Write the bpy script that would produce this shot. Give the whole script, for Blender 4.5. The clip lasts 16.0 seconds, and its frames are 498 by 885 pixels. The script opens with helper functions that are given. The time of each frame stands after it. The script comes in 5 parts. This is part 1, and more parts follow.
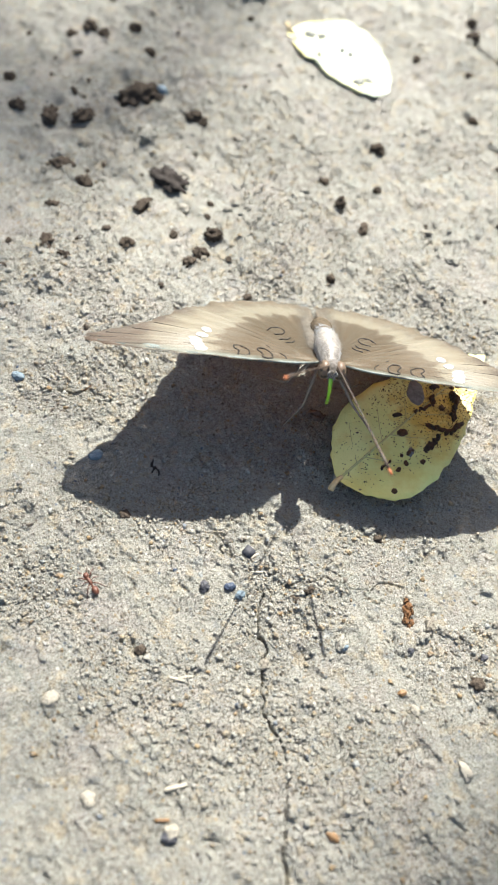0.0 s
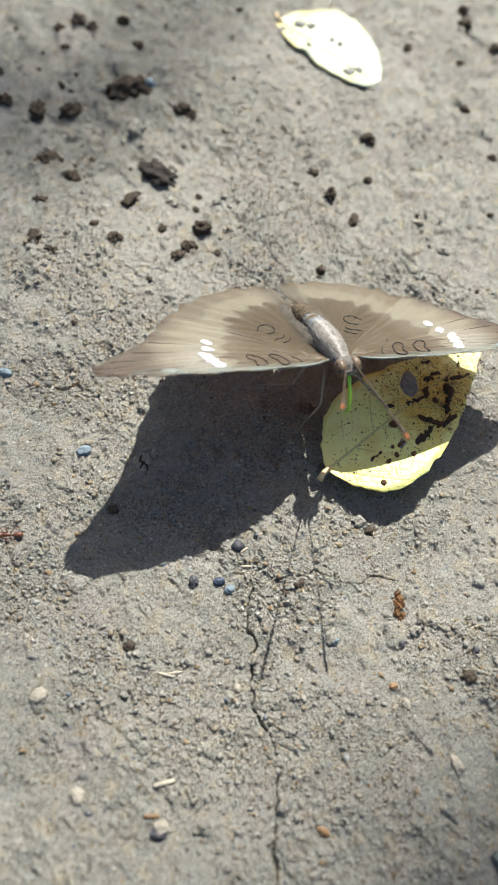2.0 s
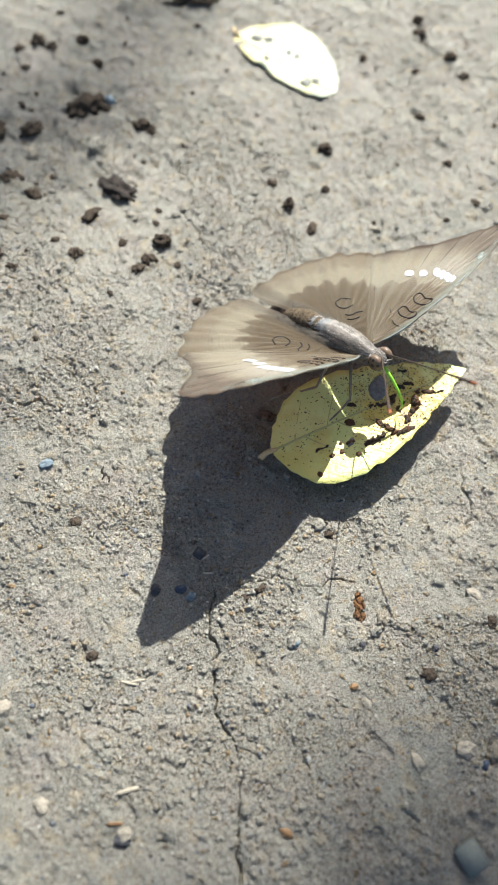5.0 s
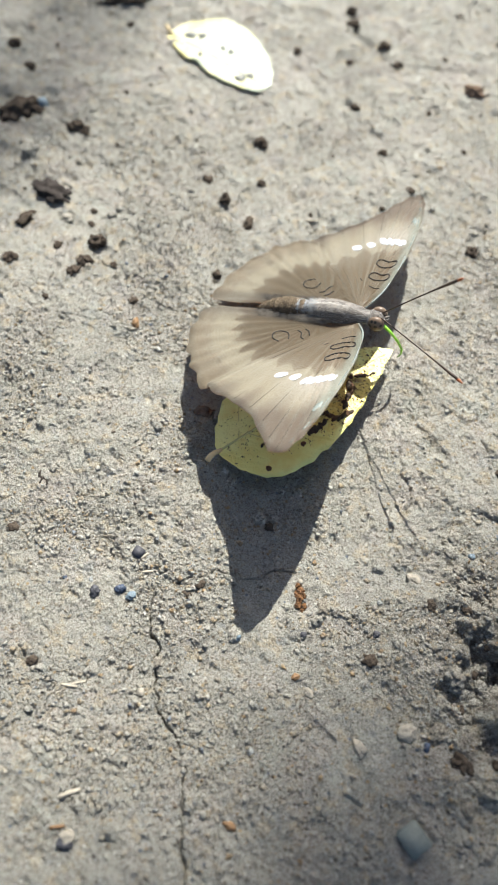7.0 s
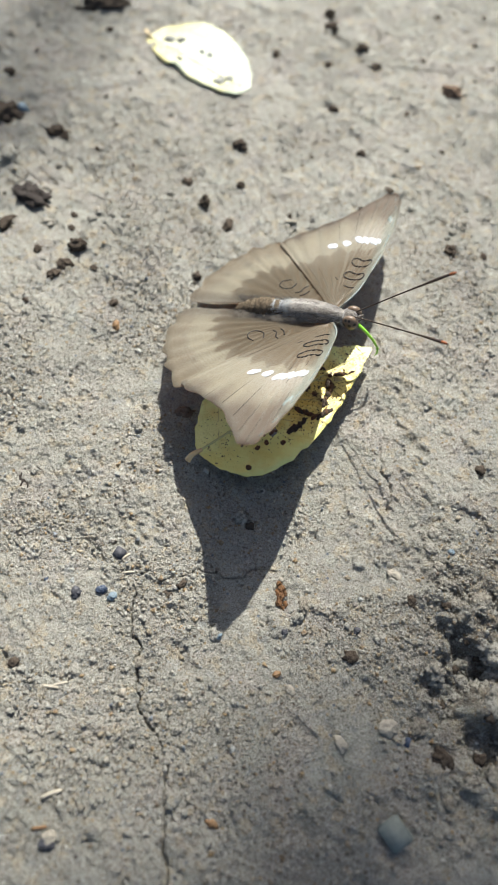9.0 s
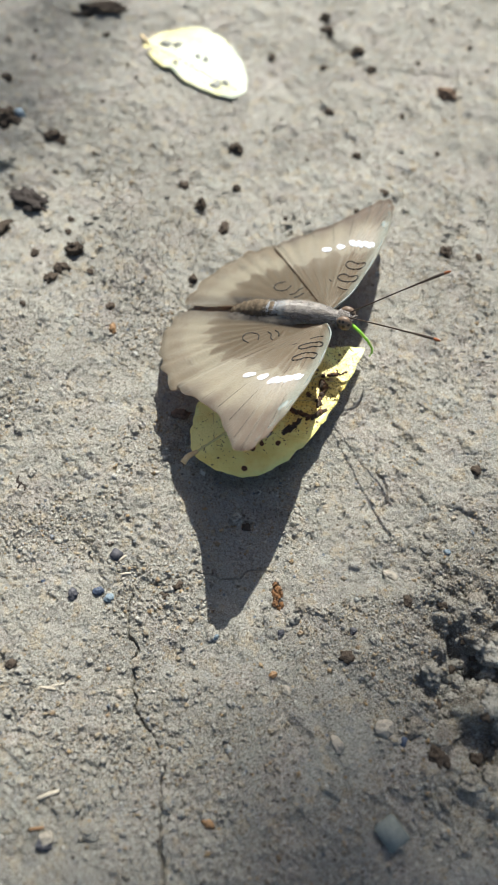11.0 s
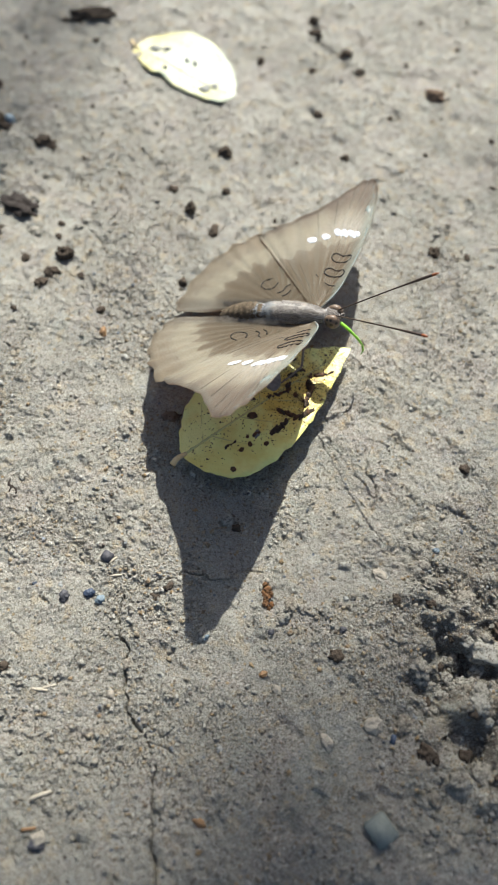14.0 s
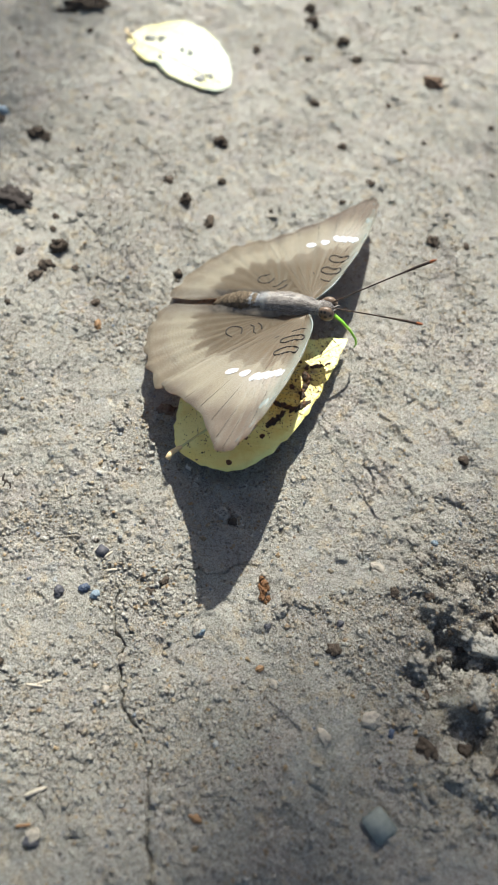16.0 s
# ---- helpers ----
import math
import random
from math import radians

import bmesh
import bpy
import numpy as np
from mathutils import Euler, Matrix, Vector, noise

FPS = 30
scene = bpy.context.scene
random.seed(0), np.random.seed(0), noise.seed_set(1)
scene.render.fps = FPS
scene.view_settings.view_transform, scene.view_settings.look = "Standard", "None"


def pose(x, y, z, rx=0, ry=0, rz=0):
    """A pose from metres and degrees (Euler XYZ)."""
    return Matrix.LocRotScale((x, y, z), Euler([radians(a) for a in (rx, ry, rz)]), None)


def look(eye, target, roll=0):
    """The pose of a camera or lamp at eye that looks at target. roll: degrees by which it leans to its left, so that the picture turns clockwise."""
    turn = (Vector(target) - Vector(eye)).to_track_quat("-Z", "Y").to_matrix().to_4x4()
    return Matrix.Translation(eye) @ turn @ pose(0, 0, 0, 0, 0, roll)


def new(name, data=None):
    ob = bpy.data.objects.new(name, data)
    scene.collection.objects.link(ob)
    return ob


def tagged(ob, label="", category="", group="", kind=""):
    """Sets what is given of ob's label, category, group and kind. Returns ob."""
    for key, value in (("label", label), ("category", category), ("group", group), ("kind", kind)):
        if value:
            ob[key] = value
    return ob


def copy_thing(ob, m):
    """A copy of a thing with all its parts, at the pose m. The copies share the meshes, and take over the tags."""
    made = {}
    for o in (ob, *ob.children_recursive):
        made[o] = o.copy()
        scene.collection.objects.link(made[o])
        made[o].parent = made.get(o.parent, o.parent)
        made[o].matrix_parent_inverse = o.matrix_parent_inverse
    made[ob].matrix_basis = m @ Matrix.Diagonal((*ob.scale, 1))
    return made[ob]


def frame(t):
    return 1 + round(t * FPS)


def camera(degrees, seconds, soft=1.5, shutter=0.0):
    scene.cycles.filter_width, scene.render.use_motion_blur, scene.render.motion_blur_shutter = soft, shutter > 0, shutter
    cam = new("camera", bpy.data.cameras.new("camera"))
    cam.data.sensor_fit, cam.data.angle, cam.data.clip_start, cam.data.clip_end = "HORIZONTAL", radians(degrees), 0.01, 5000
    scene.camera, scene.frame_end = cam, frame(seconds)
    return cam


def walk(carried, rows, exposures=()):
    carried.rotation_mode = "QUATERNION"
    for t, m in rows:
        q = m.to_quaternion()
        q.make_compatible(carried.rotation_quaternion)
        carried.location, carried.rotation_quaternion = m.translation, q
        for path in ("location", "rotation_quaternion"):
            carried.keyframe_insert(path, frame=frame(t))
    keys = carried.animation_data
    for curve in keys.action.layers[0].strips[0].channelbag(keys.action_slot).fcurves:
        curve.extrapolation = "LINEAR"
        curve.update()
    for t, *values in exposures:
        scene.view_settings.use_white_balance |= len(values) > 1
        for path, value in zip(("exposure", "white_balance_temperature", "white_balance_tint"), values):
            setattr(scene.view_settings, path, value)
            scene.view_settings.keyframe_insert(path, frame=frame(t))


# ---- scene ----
cam = camera(39.1, 16.0, 0.7)
PATH = [
    (0, (-0.01599, -0.00516, 0.12071), (-0.00507, 0.05710, 0), 9.956),
    (0.5, (-0.01474, -0.00501, 0.12047), (-0.00444, 0.05657, 0), 9.264),
    (1, (-0.01433, -0.00514, 0.12046), (-0.00398, 0.05655, 0), 9.151),
    (1.5, (-0.01306, -0.00493, 0.12019), (-0.00322, 0.05629, 0), 8.478),
    (2, (-0.01264, -0.00521, 0.11994), (-0.00303, 0.05576, 0), 8.303),
    (2.5, (-0.01209, -0.00518, 0.11977), (-0.00249, 0.05545, 0), 8.187),
    (3, (-0.01152, -0.00530, 0.11992), (-0.00236, 0.05540, 0), 7.701),
    (5.5, (-0.00409, -0.00694, 0.12239), (0.00755, 0.05736, 0), 6.976),
    (6, (-0.00250, -0.00733, 0.12251), (0.01022, 0.05700, 0), 7.320),
    (6.5, (-0.00138, -0.00724, 0.12240), (0.01066, 0.05658, 0), 6.641),
    (7, (0.00315, -0.00785, 0.12225), (0.01673, 0.05565, 0), 6.514),
    (7.5, (0.00468, -0.00875, 0.12353), (0.01933, 0.05674, 0), 6.417),
    (8, (0.00445, -0.00897, 0.12383), (0.01985, 0.05674, 0), 6.932),
    (8.5, (0.00517, -0.00923, 0.12377), (0.02077, 0.05663, 0), 6.849),
    (9, (0.00595, -0.00915, 0.12264), (0.02058, 0.05522, 0), 6.293),
    (11.3, (0.00776, -0.00989, 0.12303), (0.02207, 0.05548, 0), 5.385),
    (11.5, (0.00847, -0.00974, 0.12290), (0.02325, 0.05496, 0), 5.626),
    (12, (0.00942, -0.01001, 0.12249), (0.02413, 0.05407, 0), 5.509),
    (12.5, (0.00977, -0.01000, 0.12253), (0.02400, 0.05427, 0), 5.054),
    (13, (0.01019, -0.01042, 0.12268), (0.02432, 0.05416, 0), 4.815),
    (13.5, (0.01094, -0.01063, 0.12287), (0.02460, 0.05436, 0), 4.173),
    (14, (0.00899, -0.01066, 0.12388), (0.02346, 0.05556, 0), 4.966),
    (14.5, (0.00882, -0.01055, 0.12350), (0.02341, 0.05520, 0), 5.184),
    (15, (0.00883, -0.01016, 0.12256), (0.02269, 0.05405, 0), 4.982),
    (15.5, (0.00982, -0.01036, 0.12253), (0.02342, 0.05409, 0), 4.491),
    (16, (0.01094, -0.01051, 0.12251), (0.02398, 0.05381, 0), 3.741),
]
cam.data.dof.use_dof, cam.data.dof.focus_distance, cam.data.dof.aperture_fstop = True, 0.130, 19.0
walk(cam, [(t, look(eye, target, roll)) for t, eye, target, roll in PATH], [(0, 1.64), (1.4, 1.60), (2, 1.12), (3, 1.10), (5.5, 1.30), (7.4, 1.32), (8, 1.20), (11.5, 1.12), (13, 1.12), (14.6, 1.14), (15.0, 1.46), (15.4, 1.24), (16, 1.22)])
MM = 0.001

# ---- light ----
SUN_AZ, SUN_EL = radians(72.8), radians(49.8)
SUN_DIR = Vector((math.cos(SUN_AZ) * math.cos(SUN_EL), math.sin(SUN_AZ) * math.cos(SUN_EL), math.sin(SUN_EL)))
world = bpy.data.worlds.new("sky")
scene.world = world
world.use_nodes = True
wn = world.node_tree.nodes
sky = wn.new("ShaderNodeTexSky")
sky.sky_type, sky.sun_disc = "NISHITA", False
sky.dust_density, sky.ozone_density = 2.4, 1.0
sky.sun_elevation, sky.sun_rotation = SUN_EL, radians(90) - SUN_AZ
wn["Background"].inputs["Strength"].default_value = 0.064
world.node_tree.links.new(sky.outputs[0], wn["Background"].inputs["Color"])
sun_data = bpy.data.lights.new("sun", "SUN")
sun_data.energy, sun_data.angle, sun_data.color = 4.8, radians(0.5), (1.0, 0.988, 0.932)
new("sun", sun_data).matrix_world = look(SUN_DIR * 8, (0, 0, 0))


# ---- materials ----
class Nodes:
    """Short hand for building a node material."""

    def __init__(self, name):
        self.mat = bpy.data.materials.new(name)
        self.mat.use_nodes = True
        self.tree = self.mat.node_tree
        self.bsdf = self.tree.nodes["Principled BSDF"]
        self.out = self.tree.nodes["Material Output"]
        self.coord = self.add("ShaderNodeTexCoord").outputs["Object"]

    def add(self, kind, **sockets):
        node = self.tree.nodes.new(kind)
        for key, value in sockets.items():
            self.put(node, key, value)
        return node

    def put(self, node, key, value):
        socket = node.inputs[int(key[1:])] if key[0] == "i" and key[1:].isdigit() else node.inputs[key.replace("_", " ")]
        if isinstance(value, bpy.types.NodeSocket):
            self.tree.links.new(value, socket)
        else:
            socket.default_value = value

    def noise(self, scale, detail=3.0, rough=0.6, vector=None, distortion=0.0):
        return self.add("ShaderNodeTexNoise", Vector=vector or self.coord, Scale=scale, Detail=detail, Roughness=rough, Distortion=distortion).outputs["Fac"]

    def ramp(self, fac, *stops):
        node = self.add("ShaderNodeValToRGB", Fac=fac)
        el = node.color_ramp.elements
        while len(el) < len(stops):
            el.new(0.5)
        for e, (p, c) in zip(el, stops):
            e.position = p
            e.color = (c, c, c, 1) if isinstance(c, (int, float)) else (*c, 1)
        return node.outputs["Color"]

    def mix(self, fac, a, b, mode="MIX"):
        node = self.add("ShaderNodeMix")
        node.data_type, node.blend_type = "RGBA", mode
        for i, v in ((0, fac), (6, a), (7, b)):
            if isinstance(v, bpy.types.NodeSocket):
                self.tree.links.new(v, node.inputs[i])
            elif i == 0:
                node.inputs[0].default_value = v
            else:
                node.inputs[i].default_value = (*v, 1)
        return node.outputs[2]

    def math(self, op, a, b=0.0, c=0.0):
        node = self.add("ShaderNodeMath", i0=a, i1=b, i2=c)
        node.operation = op
        return node.outputs[0]

    def bump(self, height, strength, distance, normal=None):
        node = self.add("ShaderNodeBump", Height=height, Strength=strength, Distance=distance)
        if normal:
            self.put(node, "Normal", normal)
        return node.outputs[0]

    def axes(self):
        node = self.add("ShaderNodeSeparateXYZ", Vector=self.coord)
        return node.outputs[0], node.outputs[1], node.outputs[2]

    def done(self, color, rough=0.9, normal=None, spec=0.2, **more):
        self.put(self.bsdf, "Base_Color", color if isinstance(color, bpy.types.NodeSocket) else (*color, 1))
        self.put(self.bsdf, "Roughness", rough)
        self.put(self.bsdf, "Specular_IOR_Level", spec)
        if normal:
            self.put(self.bsdf, "Normal", normal)
        for k, v in more.items():
            self.put(self.bsdf, k, v)
        return self.mat

    def translucent(self, color, fac):
        """Lets part of the light through, as thin leaves and wings do."""
        tr = self.add("ShaderNodeBsdfTranslucent")
        self.put(tr, "Color", color if isinstance(color, bpy.types.NodeSocket) else (*color, 1))
        mx = self.add("ShaderNodeMixShader", Fac=fac, i1=self.bsdf.outputs[0], i2=tr.outputs[0])
        self.put(self.out, "Surface", mx.outputs[0])
        return self.mat


def soil_material():
    n = Nodes("dry_soil")
    big, mid, fine = n.noise(28, 4), n.noise(240, 4, 0.65), n.noise(1700, 3, 0.7)
    col = n.ramp(big, (0.3, (0.311, 0.298, 0.253)), (0.55, (0.376, 0.360, 0.307)), (0.75, (0.422, 0.409, 0.357)))
    col = n.mix(n.ramp(mid, (0.42, 0.0), (0.62, 0.6)), col, (0.359, 0.346, 0.283))
    col = n.mix(n.ramp(n.noise(75, 4, 0.6), (0.50, 0.0), (0.62, 0.65)), col, (0.427, 0.384, 0.337))
    col = n.mix(n.ramp(n.noise(110, 4, 0.6, distortion=0.6), (0.55, 0.0), (0.67, 0.5)), col, (0.331, 0.350, 0.302))
    col = n.mix(n.ramp(n.noise(330, 3, 0.6), (0.55, 0.0), (0.63, 0.7)), col, (0.432, 0.361, 0.244))
    col = n.mix(n.ramp(n.noise(390, 3, 0.6, distortion=0.5), (0.58, 0.0), (0.66, 0.6)), col, (0.283, 0.297, 0.290))
    rough = n.ramp(n.noise(150, 4, 0.65, distortion=0.4), (0.44, 0.30), (0.58, 1.0))
    col = n.mix(n.math("MULTIPLY", rough, n.ramp(fine, (0.38, 0.7), (0.44, 0.0))), col, (0.145, 0.114, 0.080))
    col = n.mix(n.math("MULTIPLY", rough, n.ramp(fine, (0.56, 0.0), (0.61, 0.5))), col, (0.518, 0.506, 0.436))
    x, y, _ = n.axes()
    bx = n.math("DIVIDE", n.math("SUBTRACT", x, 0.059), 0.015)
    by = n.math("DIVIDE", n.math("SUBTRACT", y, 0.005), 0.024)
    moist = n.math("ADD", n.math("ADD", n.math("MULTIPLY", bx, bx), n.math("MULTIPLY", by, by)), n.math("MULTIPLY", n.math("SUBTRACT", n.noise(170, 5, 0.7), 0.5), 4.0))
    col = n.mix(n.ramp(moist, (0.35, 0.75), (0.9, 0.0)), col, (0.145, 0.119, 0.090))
    tiny = n.noise(4600, 2, 0.6)
    col = n.mix(n.ramp(tiny, (0.38, 0.75), (0.43, 0.0)), col, (0.134, 0.109, 0.083))
    col = n.mix(n.ramp(tiny, (0.57, 0.0), (0.61, 0.55)), col, (0.574, 0.565, 0.504))
    vor = n.add("ShaderNodeTexVoronoi", Vector=n.coord, Scale=1100.0, Randomness=1.0)
    sep = n.add("ShaderNodeSeparateColor", Color=vor.outputs["Color"])
    near = n.ramp(vor.outputs["Distance"], (0.24, 1.0), (0.36, 0.0))
    for ch, edge, tint in ((0, 0.96, (0.614, 0.605, 0.533)), (1, 0.975, (0.116, 0.148, 0.194)), (2, 0.95, (0.124, 0.089, 0.058)), (1, 0.035, (0.364, 0.258, 0.125))):
        pick = n.math("MULTIPLY", n.math("GREATER_THAN" if edge > 0.5 else "LESS_THAN", sep.outputs[ch], edge), near)
        col = n.mix(n.math("MULTIPLY", pick, 0.8), col, tint)
    nor = n.bump(n.math("MULTIPLY", n.noise(1300, 6, 0.75), rough), 1.0, 0.0014)
    nor = n.bump(n.noise(3600, 4, 0.8), 1.0, 0.0006, nor)
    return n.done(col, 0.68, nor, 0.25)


def grain_material(name, stops, rough=0.85, by="island"):
    n = Nodes(name)
    if by == "island":
        rnd = n.add("ShaderNodeNewGeometry").outputs["Random Per Island"]
    else:
        rnd = n.add("ShaderNodeObjectInfo").outputs["Random"]
    col = n.ramp(rnd, *stops)
    tex = n.noise(1700, 4, 0.7)
    col = n.mix(n.ramp(tex, (0.40, 0.85), (0.47, 0.0)), col, (0.10, 0.08, 0.06))
    col = n.mix(n.ramp(tex, (0.56, 0.0), (0.61, 0.5)), col, (0.52, 0.49, 0.42))
    nor = n.bump(n.noise(1100, 6, 0.8), 1.0, 0.0009)
    return n.done(col, rough, nor, 0.5)


def plain(name, color, rough=0.6, scale=800.0, dark=0.6, bump=0.3, depth=0.0002, spec=0.3, **more):
    n = Nodes(name)
    tex = n.noise(scale, 4, 0.65)
    col = n.mix(n.ramp(tex, (0.3, 1.0), (0.65, 0.0)), color, tuple(c * dark for c in color))
    nor = n.bump(n.noise(scale * 2.2, 3, 0.7), bump, depth)
    return n.done(col, rough, nor, spec, **more)


def wing_material(name, hind):
    """Brown scaled membrane: darker inner field with a toothed edge, paler band, darker margin, fine cross ribs."""
    n = Nodes(name)
    u, v, _ = n.axes()
    v = n.math("ABSOLUTE", v)

    def span(value, lo, hi, most=1.0):
        return n.add("ShaderNodeMapRange", Value=value, i1=lo * MM, i2=hi * MM, i3=0.0, i4=most).outputs[0]

    radius = n.math("SQRT", n.math("ADD", n.math("MULTIPLY", u, u), n.math("MULTIPLY", v, v)))
    wob = n.math("MULTIPLY", n.math("SUBTRACT", n.noise(260, 2, 0.5), 0.5), 0.004)
    angle = n.math("ARCTAN2", u, v)
    tooth = n.math("PINGPONG", n.math("MULTIPLY", angle, 4.4), 0.5)
    rr = n.math("ADD", n.math("ADD", radius, wob), n.math("MULTIPLY", tooth, 0.0052))
    inner, outer, rim = ((0.095, 0.066, 0.038), (0.245, 0.208, 0.145), (0.150, 0.114, 0.076)) if hind else ((0.118, 0.082, 0.049), (0.280, 0.240, 0.176), (0.080, 0.055, 0.047))
    edge = 17.6 if hind else 19.6
    col = n.mix(span(rr, edge, edge + 0.5), inner, outer)
    col = n.mix(span(rr, 22.2 if hind else 27.5, 24.5 if hind else 33.5, 0.9), col, rim)
    if hind:
        col = n.mix(span(v, 3.4, 1.0, 0.8), col, (0.06, 0.045, 0.034))
        band = n.math("ABSOLUTE", n.math("SUBTRACT", rr, 22.6 * MM))
        dash = n.math("MULTIPLY", span(band, 1.0, 0.3, 0.75), n.ramp(tooth, (0.10, 1.0), (0.22, 0.0)))
        col = n.mix(dash, col, (0.07, 0.054, 0.038))
    else:
        # pale wash outside the white spots, towards the front edge
        wash = n.math("MULTIPLY", n.math("MULTIPLY", span(n.math("ADD", v, wob), 20.5, 22.0), span(v, 31.0, 23.0)), span(u, -7.0, 0.0))
        col = n.mix(n.math("MULTIPLY", wash, 0.7), col, (0.40, 0.365, 0.33))
        dv = n.math("DIVIDE", n.math("SUBTRACT", v, 19.0 * MM), 19.0 * MM)
        front = n.math("SUBTRACT", u, n.math("SUBTRACT", 6.1 * MM, n.math("MULTIPLY", n.math("MULTIPLY", dv, dv), 2.3 * MM)))
        col = n.mix(n.math("MULTIPLY", span(front, -2.6, -1.2, 0.8), span(v, 35, 27)), col, (0.20, 0.225, 0.195))
    streak = n.add("ShaderNodeCombineXYZ", X=n.math("MULTIPLY", angle, 0.09), Y=n.math("MULTIPLY", radius, 0.18)).outputs[0]
    col = n.mix(n.ramp(n.noise(1600, 3, 0.7, streak), (0.35, 0.10), (0.55, 0.0)), col, (0.085, 0.065, 0.045))
    col = n.mix(n.ramp(n.noise(420, 3, 0.6), (0.54, 0.0), (0.70, 0.15)), col, (0.26, 0.225, 0.175))
    col = n.mix(n.ramp(n.noise(3200, 2, 0.6), (0.38, 0.45), (0.5, 0.0)), col, (0.075, 0.06, 0.042))
    col = n.mix(n.ramp(n.noise(2300, 2, 0.6), (0.56, 0.0), (0.66, 0.22)), col, (0.30, 0.26, 0.205))
    ribs = n.add("ShaderNodeTexWave", Vector=streak, Scale=2700.0, Distortion=9.0, Detail=2.0)
    ribs.bands_direction = "Y"
    hatch = n.math("MULTIPLY", n.ramp(ribs.outputs["Fac"], (0.60, 0.0), (0.88, 0.40)), n.math("MULTIPLY", span(rr, 15, 19), span(rr, 29, 23)))
    col = n.mix(hatch, col, (0.42, 0.385, 0.335))
    col = n.mix(1.0, col, (1.02, 1.07, 1.06), "MULTIPLY")
    nor = n.bump(ribs.outputs["Fac"], 0.6, 0.00016)
    nor = n.bump(n.noise(1900, 4, 0.7), 0.5, 0.0002, nor)
    n.done(col, 0.5, nor, 0.55, Specular_Tint=(0.93, 1.0, 0.87, 1))
    n.put(n.bsdf, "Sheen_Weight", 0.18)
    n.put(n.bsdf, "Sheen_Roughness", 0.28)
    n.put(n.bsdf, "Sheen_Tint", (0.93, 1.0, 0.86, 1))
    return n.translucent((0.82, 0.56, 0.40), 0.31)


def leaf_material(name, pale, deep, blotch, blotch_amount, stain=0.0, rotten=0.0):
    n = Nodes(name)
    u, v, _ = n.axes()
    col = n.mix(n.ramp(n.noise(95, 3, 0.6), (0.40, 0.0), (0.60, 1.0)), pale, deep)
    col = n.mix(n.ramp(n.noise(150, 4, 0.6), (0.50, 0.0), (0.68, stain)), col, (0.66, 0.50, 0.12))
    col = n.mix(n.ramp(n.noise(60, 3, 0.5), (0.52, 0.0), (0.62, stain * 0.6)), col, (0.62, 0.56, 0.12))
    base = n.add("ShaderNodeMapRange", Value=u, i1=11 * MM, i2=1 * MM, i3=0.0, i4=stain * 0.8).outputs[0]
    col = n.mix(base, col, (0.80, 0.64, 0.17))
    if rotten:
        # brown stain that spreads from the rot towards the tip
        du = n.math("DIVIDE", n.math("SUBTRACT", u, 28 * MM), 13 * MM)
        dv = n.math("DIVIDE", n.math("SUBTRACT", v, -2.5 * MM), 9.0 * MM)
        reach = n.math("ADD", n.math("ADD", n.math("MULTIPLY", du, du), n.math("MULTIPLY", dv, dv)), n.math("MULTIPLY", n.math("SUBTRACT", n.noise(230, 4, 0.65), 0.5), 3.2))
        col = n.mix(n.ramp(reach, (0.2, 0.85 * rotten), (1.5, 0.0)), col, (0.68, 0.50, 0.10))
        mould = n.math("MULTIPLY", n.ramp(reach, (0.4, 1.0), (1.0, 0.0)), n.ramp(n.noise(330, 5, 0.7), (0.53, 0.0), (0.66, 0.8)))
        col = n.mix(mould, col, (0.17, 0.10, 0.045))
    spots = n.ramp(n.noise(640, 2, 0.5), (0.70, 0.0), (0.74, 1.0))
    col = n.mix(n.math("MULTIPLY", spots, blotch_amount), col, blotch)
    vein = n.add("ShaderNodeTexWave", Vector=n.add("ShaderNodeCombineXYZ", X=n.math("SUBTRACT", u, n.math("MULTIPLY", n.math("ABSOLUTE", v), 0.8))).outputs[0], Scale=62.0, Distortion=1.2, Detail=1.0)
    nor = n.bump(n.ramp(vein.outputs["Fac"], (0.0, 0.0), (0.12, 1.0)), 0.25, 0.0003)
    net = n.add("ShaderNodeTexVoronoi", Vector=n.coord, Scale=620.0)
    net.feature = "DISTANCE_TO_EDGE"
    nor = n.bump(n.ramp(net.outputs["Distance"], (0.0, 0.0), (0.12, 1.0)), 0.3, 0.00018, nor)
    nor = n.bump(n.noise(330, 4, 0.6), 0.5, 0.0009, nor)
    n.done(col, 0.42, nor, 0.45)
    return n.translucent(col, 0.15)


def hair_material(name, color, fac=0.45):
    n = Nodes(name)
    col = n.mix(n.ramp(n.noise(1100, 3, 0.6), (0.35, 1.0), (0.6, 0.0)), color, tuple(c * 0.5 for c in color))
    n.done(col, 0.42, None, 0.6, Sheen_Weight=0.5, Sheen_Roughness=0.3)
    return n.translucent(col, fac)


def eye_material():
    """Brown eye with darker dots."""
    n = Nodes("insect_eye")
    vor = n.add("ShaderNodeTexVoronoi", Vector=n.coord, Scale=1000.0, Randomness=0.6)
    col = n.mix(n.ramp(vor.outputs["Distance"], (0.30, 1.0), (0.40, 0.0)), (0.125, 0.085, 0.056), (0.022, 0.016, 0.012))
    return n.done(col, 0.4, n.bump(n.noise(6000, 2, 0.6), 0.4, 0.0001), 0.35)


